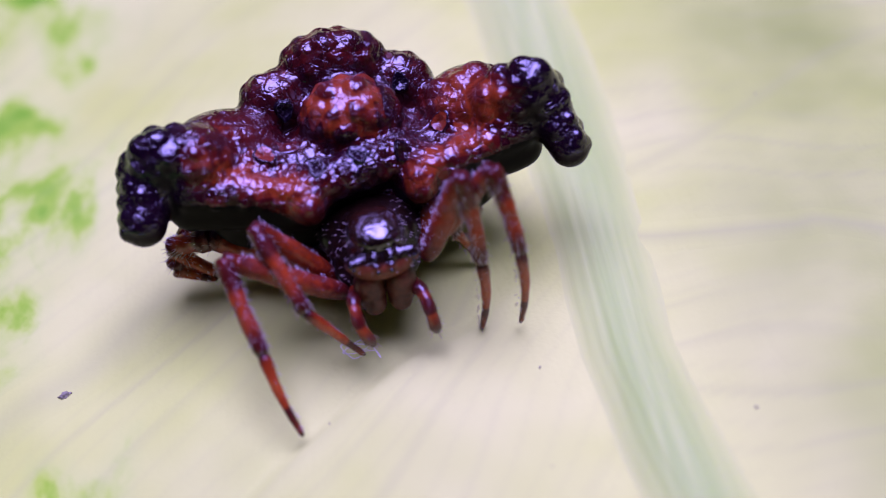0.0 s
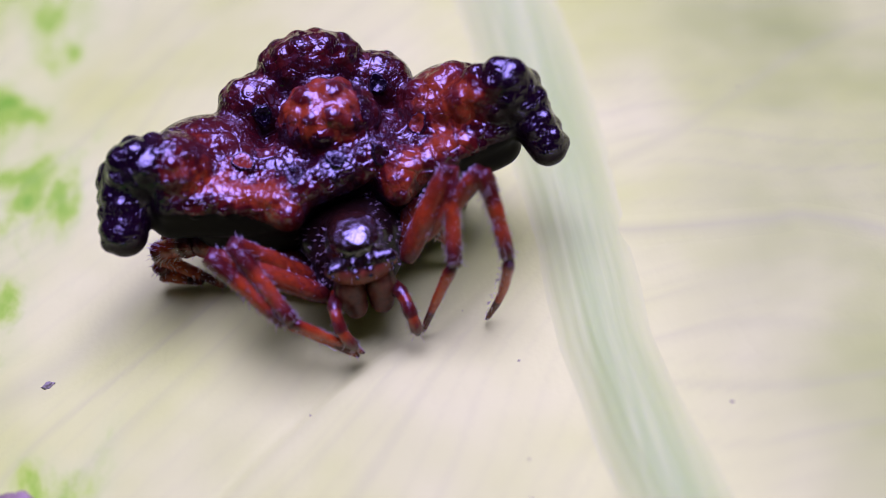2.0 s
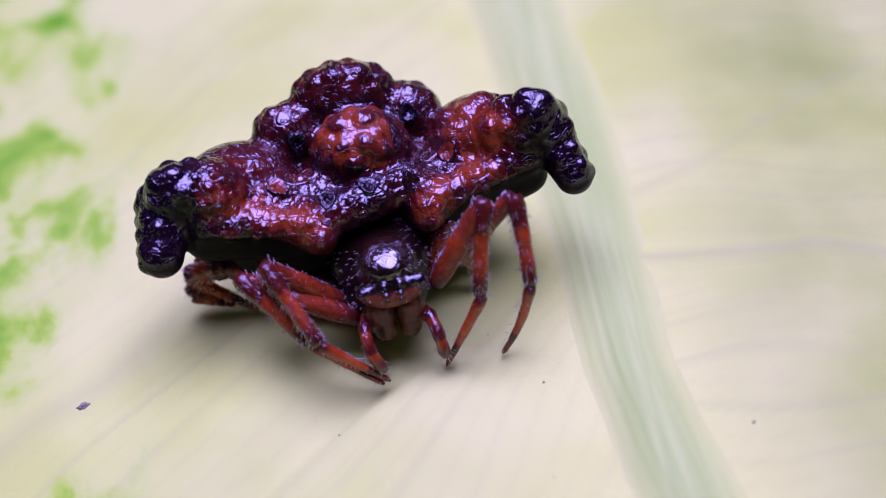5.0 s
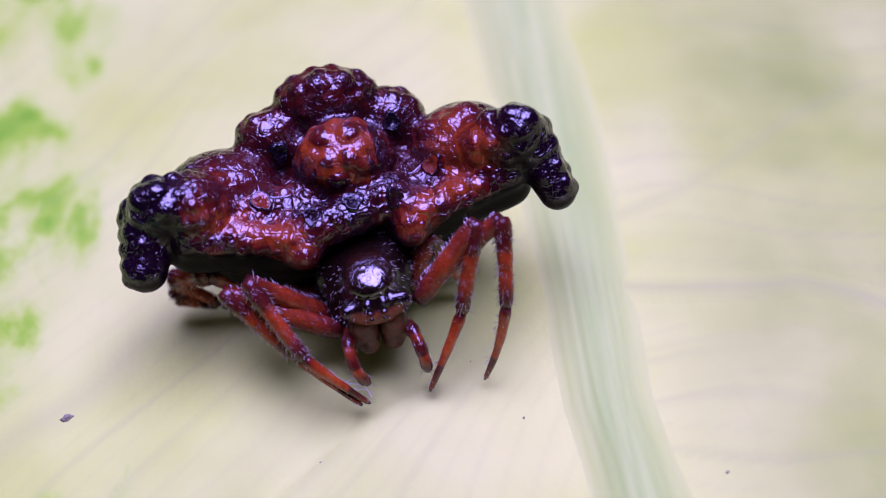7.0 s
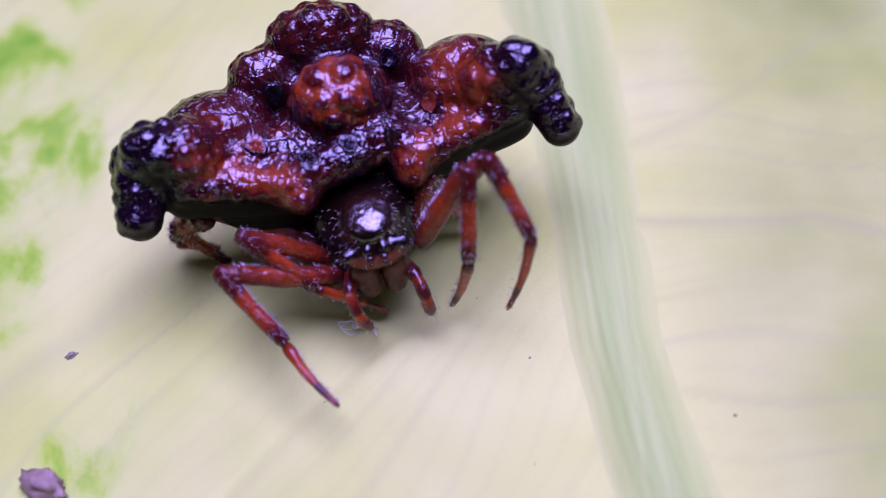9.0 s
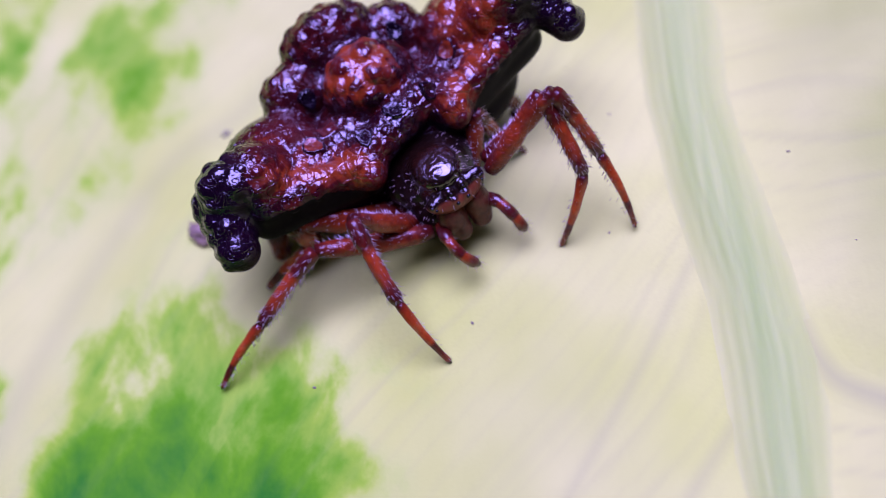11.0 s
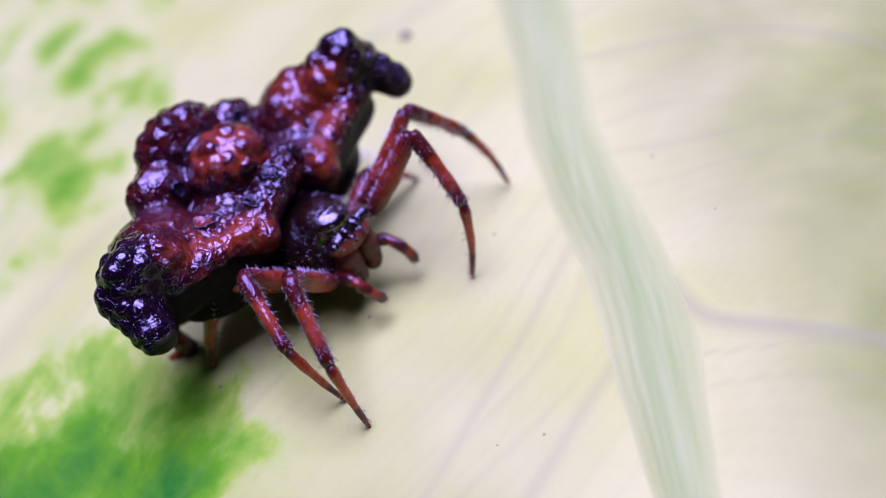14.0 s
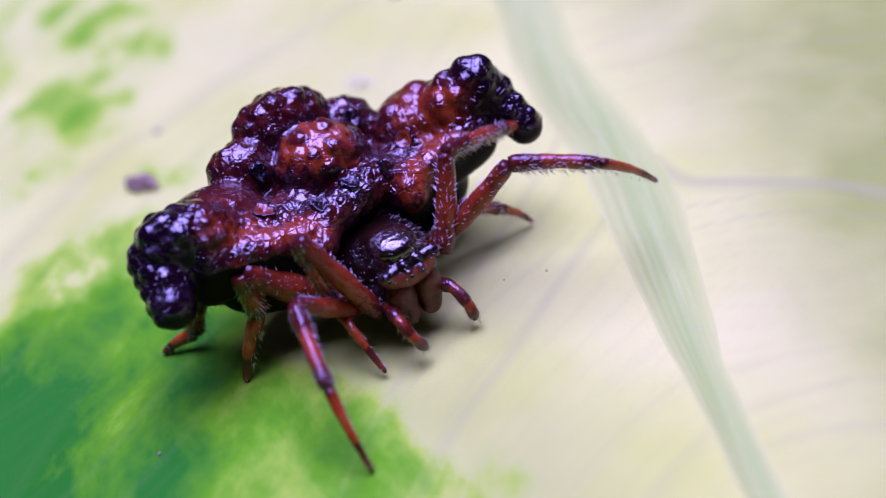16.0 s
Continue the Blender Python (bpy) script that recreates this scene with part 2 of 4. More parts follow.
class Form:
    """A soft union of blobs, with small warts worked in by local boxes."""

    def __init__(self, forms, soft, low, high, floor=None):
        self.forms, self.soft, self.low, self.high, self.floor, self.warts = forms, soft, np.array(low, float), np.array(high, float), floor, []

    def field(self, p):
        d = None
        for blob in self.forms:
            e = blob_distance(p, blob)
            d = e if d is None else smin(d, e, self.soft)
        if self.floor is not None:
            z, k = self.floor
            d = -smin(-d, p[..., 2] - z, k)
        return d

    def add_warts(self, p, d):
        for c, r, k in self.warts:
            near = np.nonzero((np.abs(p - c) < r + 3 * k + 0.1).all(-1))
            if len(near[0]):
                e = np.sqrt(((p[near] - c) ** 2).sum(-1)) - r
                d[near] = smin(d[near], e, k)
        return d

    def grid(self, h):
        ax = [np.arange(self.low[i], self.high[i] + h, h) for i in range(3)]
        p = np.stack(np.meshgrid(*ax, indexing="ij"), -1)
        d = self.field(p)
        for c, r, k in self.warts:
            m = r + 3 * k + 0.1
            s = tuple(slice(max(0, int((c[i] - m - self.low[i]) / h)), max(0, int((c[i] + m - self.low[i]) / h) + 2)) for i in range(3))
            e = np.sqrt(((p[s] - c) ** 2).sum(-1)) - r
            d[s] = smin(d[s], e, k)
        return d

    def at(self, p):
        return self.add_warts(p, self.field(p))

    def skin(self, h):
        """Vertices, quads and normals of the skin, by surface nets."""
        d = self.grid(h)
        n = np.array(d.shape) - 1
        corner = [(i, j, k) for i in (0, 1) for j in (0, 1) for k in (0, 1)]
        val = {c: d[c[0]:c[0] + n[0], c[1]:c[1] + n[1], c[2]:c[2] + n[2]] for c in corner}
        inside = sum((val[c] < 0).astype(int) for c in corner)
        act = np.nonzero((inside > 0) & (inside < 8))
        index = np.full(tuple(n), -1, int)
        index[act] = np.arange(len(act[0]))
        total, count = np.zeros((len(act[0]), 3)), np.zeros(len(act[0]))
        for a in corner:
            for axis in range(3):
                if a[axis]:
                    continue
                b = tuple(1 if i == axis else a[i] for i in range(3))
                va, vb = val[a][act], val[b][act]
                cross = (va < 0) != (vb < 0)
                t = np.where(cross, va / np.where(cross, va - vb, 1), 0)
                pt = np.tile(np.array(a, float), (len(va), 1))
                pt[:, axis] += t
                total += pt * cross[:, None]
                count += cross
        v = self.low + h * (np.stack(act, -1) + total / count[:, None])
        faces = []
        for axis in range(3):
            u, w = (axis + 1) % 3, (axis + 2) % 3
            lo = [slice(1, -1)] * 3
            lo[axis] = slice(0, d.shape[axis] - 1)
            hi = list(lo)
            hi[axis] = slice(1, d.shape[axis])
            a, b = d[tuple(lo)] < 0, d[tuple(hi)] < 0
            for sign, hit in ((1, a & ~b), (0, ~a & b)):
                e = np.stack(np.nonzero(hit), -1)
                e[:, u] += 1
                e[:, w] += 1
                quad = []
                for du, dw in ((0, 0), (1, 0), (1, 1), (0, 1)):
                    c = e.copy()
                    c[:, u] -= 1 - du
                    c[:, w] -= 1 - dw
                    quad.append(index[c[:, 0], c[:, 1], c[:, 2]])
                q = np.stack(quad, -1)
                faces.append(q if sign else q[:, ::-1])
        f = np.concatenate(faces)
        for _ in range(2):
            g = self.slope(v)
            v = v - g * (self.at(v) / np.maximum((g * g).sum(-1), 0.2))[:, None]
        g = self.slope(v)
        return v, f, g / np.maximum(np.sqrt((g * g).sum(-1)), 1e-6)[:, None]

    def slope(self, v, e=0.01):
        base = self.at(v)
        out = np.zeros_like(v)
        for i in range(3):
            q = v.copy()
            q[:, i] += e
            out[:, i] = (self.at(q) - base) / e
        return out


def tube(points, radii, sides=8, closed=True):
    """A tube along points; gives verts, faces and how far along each vertex lies."""
    pts = [Vector(p) for p in points]
    verts, faces, along = [], [], []
    up = Vector((0.31, 0.2, 0.93))
    for i, p in enumerate(pts):
        w = (pts[min(i + 1, len(pts) - 1)] - pts[max(i - 1, 0)]).normalized()
        x = w.cross(up)
        x = (x if x.length > 1e-3 else w.cross(Vector((1, 0, 0)))).normalized()
        y = w.cross(x)
        for s in range(sides):
            a = 2 * math.pi * s / sides
            verts.append(tuple(p + (x * math.cos(a) + y * math.sin(a)) * radii[i]))
            along.append(i / (len(pts) - 1))
    for i in range(len(pts) - 1):
        for s in range(sides):
            a, b = i * sides + s, i * sides + (s + 1) % sides
            faces.append((a, b, b + sides, a + sides))
    if closed:
        faces.append(tuple(range(sides))[::-1])
        faces.append(tuple(range((len(pts) - 1) * sides, len(pts) * sides)))
    return verts, faces, along


def curve_points(points, n):
    """A smooth line through points (Catmull-Rom), n steps a span."""
    p = [np.array(q, float) for q in points]
    p = [2 * p[0] - p[1]] + p + [2 * p[-1] - p[-2]]
    out = []
    for i in range(1, len(p) - 2):
        for s in range(n):
            t = s / n
            out.append(0.5 * ((2 * p[i]) + (p[i + 1] - p[i - 1]) * t + (2 * p[i - 1] - 5 * p[i] + 4 * p[i + 1] - p[i + 2]) * t * t
                              + (3 * p[i] - p[i - 1] - 3 * p[i + 1] + p[i + 2]) * t ** 3))
    return out + [p[-2]]


# ---------------------------------------------------------------- leaf
RIB_Y = [-62, -30, -21, -17, -12, -10, -8, -5, -2.5, 1, 6, 11, 30, 62]
RIB_LEFT = [6.4, 5.9, 5.5, 5.2, 4.8, 4.75, 4.6, 4.1, 3.85, 3.85, 3.6, 3.1, 2.0, 0.5]
RIB_RIGHT = [6.6, 6.2, 6.0, 5.95, 6.55, 6.75, 6.5, 6.0, 5.7, 5.85, 6.05, 5.8, 5.2, 4.5]
VEINS = {  # name: points, half-width at the root and end, height
    "a": ([(4.1, 0.9), (1.8, -1.35), (0.4, -2.0), (-0.8, -2.9), (-3.2, -5.2), (-6.0, -9.2), (-9, -16), (-13, -30)], 0.45, 0.3, 0.03),
    "b": ([(3.8, 7.5), (-1.0, 4.2), (-5.1, 1.2), (-6.8, -0.8), (-9.0, -2.6), (-11.4, -7.6), (-15, -18), (-20, -32)], 0.5, 0.3, 0.12),
    "c": ([(4.7, -6.6), (3.9, -8.1), (3.0, -9.8), (1.3, -12.6), (-1.6, -17.5), (-4, -26)], 0.14, 0.10, 0.03),
    "d": ([(5.2, -10.8), (4.6, -11.6), (3.4, -13.3), (2.0, -15.3), (-0.4, -18.9), (-3, -26), (-7, -38)], 0.22, 0.14, 0.06),
    "e": ([(5.5, 0.8), (7.2, 0.35), (9.0, 0.1), (9.9, 0.05), (12.0, -1.4), (16, -6), (24, -17)], 0.30, 0.2, 0.12),
    "f": ([(5.8, 3.1), (7.9, 3.8), (12.3, 6.4), (17, 7.0), (24, 3)], 0.2, 0.15, 0.07),
    "g": ([(6.4, -9.1), (6.7, -10.0), (7.3, -10.8), (9.5, -12.1), (10.9, -13.2), (16, -18.5), (24, -30)], 0.32, 0.16, 0.12),
    "h": ([(5.6, 12.5), (8.5, 14.2), (14, 17.5), (24, 20)], 0.3, 0.2, 0.1),
    "i": ([(3.2, 16), (-3, 12), (-9, 7.5), (-14, 2), (-22, -10), (-30, -24)], 0.5, 0.3, 0.12),
}


def rib_edges(y):
    return np.interp(y, RIB_Y, RIB_LEFT), np.interp(y, RIB_Y, RIB_RIGHT)


def line_distance(x, y, pts):
    best = np.full(np.shape(x), 1e9)
    for (ax, ay), (bx, by) in zip(pts[:-1], pts[1:]):
        dx, dy = bx - ax, by - ay
        t = np.clip(((x - ax) * dx + (y - ay) * dy) / (dx * dx + dy * dy), 0, 1)
        best = np.minimum(best, np.hypot(x - ax - t * dx, y - ay - t * dy))
    return best


VEIN_LINES = {k: [tuple(q) for q in curve_points(v[0], 6)] for k, v in VEINS.items()}


def leaf_height(x, y):
    """Height of the blade over the plan: a gutter along the midrib, slack swells between the veins, a droop far out."""
    x, y = np.asarray(x, float), np.asarray(y, float)
    left, right = rib_edges(y)
    off = np.where(x < left, left - x, np.where(x > right, x - right, 0))
    z = -0.12 * np.exp(-(off / 0.8) ** 2)
    near = np.full(x.shape, 1e9)
    for k, pts in VEIN_LINES.items():
        near = np.minimum(near, line_distance(x, y, pts))
    z = z + 0.16 * (1 - np.exp(-(near / 1.3) ** 2)) * np.clip(off / 2.0, 0, 1) - 0.12
    z = z + 0.05 * np.sin(0.9 * x + 0.5 * y) * np.sin(0.35 * y - 0.6 * x)
    fold = np.array(VEIN_LINES["a"])
    over = y - np.interp(x, fold[::-1, 0], fold[::-1, 1])
    z = z - 0.32 * np.exp(-(over / 1.9) ** 2) * (over > 0) * np.clip((x + 6) / 3, 0, 1) * np.clip((3.6 - x) / 1.5, 0, 1) * np.clip(over / 0.6, 0, 1)
    far = np.maximum(0, np.hypot(x - 4, (y + 2) * 0.8) - 20)
    return z - 0.006 * far ** 1.7 + np.where(x > right, 0.012 * off, 0)


def green_islands(x, y):
    """How green the tissue is: deep green past an uneven edge, paler islands; a streak stays cream."""
    x, y = x + 0.5 * np.sin(0.8 * y + 0.3) + 0.3 * np.sin(2.1 * y + 0.7 * x), y + 0.5 * np.sin(0.9 * x)
    edge = np.interp(x, [-40, -14, -12, -9, -6, -4.2, -3.2, -2.2, -1, 0.5, 3, 6], [-2, -5.9, -6.6, -7.6, -8.1, -8.8, -12, -15, -17.5, -21, -28, -60])
    deep = np.clip((edge - y + 1.0) * 0.15, -1.5, 0.52 + 0.45 * np.clip((-9 - y) / 6, 0, 1) * np.clip((-4 - x) / 4, 0, 1))
    upper = np.clip((-7.6 - x - 0.12 * np.maximum(y - 2, -3)) * 0.18, -1.5, 0.08)
    small = -0.16 - np.hypot(x + 6.9, (y + 3.7) * 0.8) * 0.3
    streak = np.exp(-(line_distance(x, y, VEIN_LINES["b"]) / 1.3) ** 2)
    return np.clip(np.maximum.reduce([deep, upper, small]) - 0.75 * streak, -1.0, 1.0)


def leaf_wash(x, y):
    """A greenish wash, stronger past the midrib, and the fine parallel veinlets that run outwards."""
    left, right = rib_edges(y)
    wash = np.where(x > right, 1.45 + 0.5 * np.clip((-1 - y) / 6, 0, 1), 0.4 + 0.5 * np.clip((-9 - y) / 5, 0, 1)) * (1 - np.exp(-(np.minimum(np.abs(x - left), np.abs(x - right)) / 2.6) ** 2))
    u = np.where(x < left, 0.80 * x - 0.62 * y, 0.25 * x + 0.97 * y)
    u = u + 0.35 * np.sin(0.5 * x + 0.3 * y) + 0.2 * np.sin(1.1 * y - 0.7 * x)
    line = np.clip(np.sin(u * 5.2) - 0.72, 0, 1) * 1.6 * (0.5 + 0.5 * np.sin(0.8 * u + 0.37 * x)) + 0.45 * np.clip(np.sin(u * 11.3 + 1.0) - 0.6, 0, 1)
    for key, depth, wide in (("b", 0.7, 0.4), ("a", 0.3, 0.2), ("c", 0.75, 0.16), ("d", 0.85, 0.18), ("e", 0.9, 0.18), ("g", 1.3, 0.24), ("f", 0.5, 0.2)):
        line = np.maximum(line, depth * np.exp(-(line_distance(x, y, VEIN_LINES[key]) / wide) ** 2))
    return wash, line


def build_leaf():
    leaf = tagged(new("leaf"), "large cream leaf splashed with green, pale raised midrib", "leaf", kind="structure")
    fine = 0.14
    inner = np.arange(-16.5, 15.01, fine)
    outer = np.linspace(0, 1, 26)[1:] ** 1.4
    ys = np.concatenate([-26 - (outer[::-1] * 38), np.arange(-26, 22.01, 0.16), 22 + outer * 40])
    rows = []
    for y in ys:
        s = (y + 2) / 62.0
        half = 52 * math.sqrt(max(0.0, 1 - abs(s) ** 2.3)) * (1.0 - 0.12 * s) + 0.2
        shrink = min(1.0, half / 22.0)
        lo, hi = inner[0] * shrink, inner[-1] * shrink
        rows.append(np.concatenate([lo - (half + lo) * outer[::-1], inner * shrink, hi + (half - hi) * outer]))
    x = np.array(rows)
    y = np.repeat(ys[:, None], x.shape[1], 1)
    x = x + np.interp(y, [-62, 0, 62], [6.0, 0.0, -1.0]) * (np.abs(y) > 24) * np.clip((np.abs(y) - 24) / 38, 0, 1)
    z = leaf_height(x, y)
    nx = x.shape[1]
    idx = np.arange(x.size).reshape(x.shape)
    faces = np.stack([idx[:-1, :-1], idx[:-1, 1:], idx[1:, 1:], idx[1:, :-1]], -1).reshape(-1, 4)
    green = green_islands(x, y)
    wash, line = leaf_wash(x, y)
    me = mesh_of("blade", np.stack([x, y, z], -1).reshape(-1, 3), faces, [LEAF],
                 {"green": green.ravel(), "wash": wash.ravel(), "line": line.ravel()})
    part("blade", me, leaf)
    # midrib: a low ribbed ridge, broad at the leaf's base
    faces, n = [], 41
    yy = np.concatenate([np.linspace(-60, -26, 30), np.linspace(-25.8, 22, 240), np.linspace(22.5, 60, 30)])
    l0, r0 = rib_edges(yy)
    wob = 0.02 * np.sin(1.3 * yy) + 0.01 * np.sin(2.9 * yy + 1)
    l0, r0 = (l0 - 0.12 + wob)[:, None], (r0 + 0.12 - wob)[:, None]
    s = np.linspace(-1, 1, n)[None, :]
    y0 = np.repeat(yy[:, None], n, 1)
    xx = (l0 + r0) / 2 + (r0 - l0) / 2 * s
    groove = 0.008 * np.cos(s * 27 + 0.25 * np.sin(y0 * 0.7)) * (1 - s * s)
    rise = 0.14 * (r0 - l0) * np.maximum(0, 1 - s * s) ** 1.7
    verts = np.stack([xx, y0, leaf_height(xx, y0) - 0.006 + rise + groove], -1).reshape(-1, 3)
    for j in range(len(yy) - 1):
        for i in range(n - 1):
            a = j * n + i
            faces.append((a, a + 1, a + n + 1, a + n))
    part("midrib", mesh_of("midrib", verts, faces, [RIB], {"rim": (np.abs(s) ** 2.2 + 0.0 * y0).ravel()}), leaf, "pale green-white ribbed midrib")
    for key, (pts, w0, w1, high) in VEINS.items():
        line_pts = curve_points(pts, 10)
        vs, fs = [], []
        m = 9
        for i, (px, py) in enumerate(line_pts):
            q0, q1 = line_pts[max(i - 1, 0)], line_pts[min(i + 1, len(line_pts) - 1)]
            t = (q1 - q0) / np.linalg.norm(q1 - q0)
            w = (w0 + (w1 - w0) * i / (len(line_pts) - 1)) * 2.4
            for k in range(m):
                s = 2 * k / (m - 1) - 1
                vs.append((px - t[1] * w * s, py + t[0] * w * s, 0.5 * high * (0.5 + 0.5 * math.cos(math.pi * s)) - 0.012))
        for i in range(len(line_pts) - 1):
            for k in range(m - 1):
                a = i * m + k
                fs.append((a, a + 1, a + m + 1, a + m))
        vs = np.array(vs)
        vs[:, 2] += leaf_height(vs[:, 0], vs[:, 1])
        g = green_islands(vs[:, 0], vs[:, 1]) - 0.05
        wv, ln = leaf_wash(vs[:, 0], vs[:, 1])
        part("side_vein", mesh_of("side_vein", vs, fs, [LEAF], {"green": g, "wash": wv, "line": ln}), leaf)
    return leaf


build_leaf()


# ---------------------------------------------------------------- unseen dark wall added to close the place behind the camera
def build_backdrop():
    m = plain_material("unseen_dark_wall", (0.008, 0.012, 0.006), (0.03, 0.045, 0.02), 0.9, 0.02, 0.5)
    verts, faces = [], []
    cols, levels = 49, [(-70, 160), (0, 165), (70, 160), (140, 140), (190, 105)]
    for z, r in levels:
        for i in range(cols):
            a = radians(-205 + 230 * i / (cols - 1))
            k = r * (1 + 0.03 * math.sin(5 * a + z * 0.02))
            verts.append((k * math.cos(a), -8 + k * math.sin(a), z))
    for j in range(len(levels) - 1):
        for i in range(cols - 1):
            a = j * cols + i
            faces.append((a, a + cols, a + cols + 1, a + 1))
    ob = new("backdrop", mesh_of("backdrop", verts, faces, [m]))
    return tagged(ob, "unseen dark wall added around the leaf", "backdrop", kind="structure")


build_backdrop()


# ---------------------------------------------------------------- spider
def both(blob):
    """A blob and its mirror twin."""
    if blob[0] == "cone":
        _, a, ra, b, rb = blob
        return [blob, ("cone", (-a[0], *a[1:]), ra, (-b[0], *b[1:]), rb)]
    return [blob, ("ball", (-blob[1][0], *blob[1][1:]), blob[2])]


DOME_WARTS = [(-0.33, 1.91, 4.22, 0.29), (0.29, 1.84, 4.30, 0.29), (-0.30, 1.34, 3.97, 0.19), (0.19, 1.26, 4.00, 0.24), (-0.57, 1.60, 3.98, 0.17), (-0.13, 1.12, 3.63, 0.22),
              (0.46, 1.20, 3.80, 0.20), (-0.46, 1.29, 3.72, 0.16), (0.52, 1.46, 4.09, 0.18), (-0.76, 1.95, 3.95, 0.17), (0.02, 2.35, 4.15, 0.16), (0.46, 2.3, 4.05, 0.15), (-0.45, 2.35, 4.05, 0.15)]
CREST_WARTS = [(-0.18, 3.21, 4.57, 0.33), (0.42, 3.25, 4.52, 0.28), (-0.71, 3.78, 4.36, 0.24), (-1.01, 3.69, 4.19, 0.22), (0.24, 3.90, 4.52, 0.2), (-0.22, 3.90, 4.51, 0.21),
               (0.81, 3.57, 4.31, 0.2), (1.01, 3.38, 4.14, 0.18), (-0.6, 3.25, 4.45, 0.22), (-1.45, 3.53, 4.02, 0.2), (-1.85, 3.47, 3.97, 0.2), (-1.70, 3.06, 3.98, 0.18),
               (-2.10, 3.30, 3.79, 0.19), (-1.15, 2.75, 3.9, 0.2), (1.43, 3.65, 3.92, 0.2), (1.71, 3.49, 3.76, 0.18), (1.46, 3.08, 3.96, 0.18), (1.06, 3.02, 3.95, 0.15),
               (1.94, 2.99, 3.72, 0.15), (-1.37, 3.09, 4.03, 0.17), (-0.93, 3.21, 4.24, 0.17), (0.0, 2.89, 4.35, 0.14)]
BACK_WARTS = [(0.2, 4.35, 4.0, 0.24), (0.7, 4.4, 3.7, 0.24), (-0.35, 4.4, 3.8, 0.24), (1.1, 4.1, 3.6, 0.22), (-0.9, 4.1, 3.9, 0.22), (-1.4, 3.75, 3.5, 0.22), (0.2, 4.6, 3.3, 0.22)]
LEFT_EDGE_WARTS = [(-1.41, 0.10, 3.11, 0.19), (-1.62, 0.27, 3.16, 0.17), (-1.89, 0.46, 3.23, 0.19), (-2.17, 0.57, 3.29, 0.22), (-2.46, 0.67, 3.36, 0.17), (-2.80, 0.65, 3.49, 0.18),
                   (-3.11, 0.59, 3.73, 0.22), (-3.41, 0.59, 3.73, 0.19), (-1.20, -0.27, 2.84, 0.2), (-0.95, -0.06, 3.04, 0.18), (-1.24, 0.26, 3.24, 0.15), (-1.50, 0.69, 3.23, 0.13),
                   (-3.57, 0.50, 3.47, 0.18), (-2.22, 1.04, 3.44, 0.12), (-2.68, 0.88, 3.65, 0.14)]
LEFT_CAP_WARTS = [(-4.38, 1.27, 4.15, 0.29), (-4.82, 1.62, 3.75, 0.21), (-3.95, 1.22, 4.29, 0.29), (-3.80, 0.82, 4.05, 0.24), (-4.46, 1.71, 4.08, 0.21), (-3.59, 1.65, 4.19, 0.2),
                  (-4.07, 1.77, 4.18, 0.21), (-4.94, 1.41, 3.49, 0.20), (-4.49, 0.96, 3.86, 0.18), (-4.73, 0.88, 3.57, 0.21), (-5.02, 0.83, 3.17, 0.17), (-4.93, 0.40, 3.08, 0.17),
                  (-3.51, 1.02, 4.20, 0.18), (-3.27, 0.77, 4.03, 0.18), (-4.50, 0.57, 3.47, 0.18), (-5.05, 1.15, 3.3, 0.18), (-5.05, 0.6, 2.9, 0.16), (-4.85, 0.35, 2.75, 0.16)]
RIGHT_WING_WARTS = [(2.93, 2.12, 3.89, 0.36), (3.24, 1.44, 4.25, 0.28), (2.50, 1.90, 3.87, 0.27), (2.01, 2.07, 3.68, 0.27), (2.81, 1.02, 3.91, 0.26), (3.14, 0.83, 4.04, 0.25),
                    (2.45, 1.24, 3.55, 0.22), (2.81, 0.81, 3.68, 0.16), (2.19, 0.73, 3.24, 0.21), (1.90, 0.56, 3.23, 0.16), (2.25, 0.41, 3.28, 0.15), (1.61, 0.71, 3.17, 0.16),
                    (1.28, 0.26, 3.18, 0.18), (1.56, 0.17, 3.10, 0.16), (1.09, 0.03, 3.03, 0.18), (1.19, -0.21, 2.62, 0.2), (2.55, 0.55, 3.35, 0.17)]
RIGHT_CAP_WARTS = [(3.68, 1.14, 4.52, 0.27), (4.06, 0.92, 4.48, 0.29), (3.80, 0.67, 4.37, 0.22), (3.80, 0.48, 3.96, 0.22), (3.75, 0.45, 3.32, 0.19), (3.97, 0.43, 3.70, 0.16),
                   (4.53, 0.75, 3.80, 0.21), (4.22, 0.46, 3.78, 0.15), (4.55, 0.31, 3.52, 0.17), (4.65, 0.06, 3.20, 0.16), (4.14, 0.19, 3.37, 0.14), (3.45, 0.78, 4.28, 0.16),
                   (3.50, 0.55, 3.72, 0.2), (4.4, 1.2, 3.9, 0.22), (4.5, 0.9, 3.4, 0.18), (4.6, 0.5, 3.1, 0.17), (4.62, 0.2, 2.85, 0.16), (3.9, 1.6, 4.1, 0.24)]
SADDLE_WARTS = [(0.73, 0.40, 3.03, 0.15), (0.30, 0.36, 3.20, 0.17), (-0.37, 0.30, 3.29, 0.16), (-0.54, 1.26, 3.26, 0.19), (-0.91, 1.24, 3.29, 0.16), (0.23, 0.89, 3.39, 0.17),
                (0.57, 0.69, 3.40, 0.17), (0.78, 1.18, 3.38, 0.16), (1.06, 1.43, 3.21, 0.15), (-0.29, 0.78, 3.36, 0.15), (0.18, 0.27, 2.79, 0.13), (-0.20, 0.15, 2.95, 0.13),
                (-0.56, 0.07, 3.06, 0.13), (-0.76, 0.20, 3.28, 0.12), (0.56, 0.35, 2.85, 0.14), (0.4, 1.1, 3.4, 0.14), (-0.1, 1.05, 3.4, 0.14)]


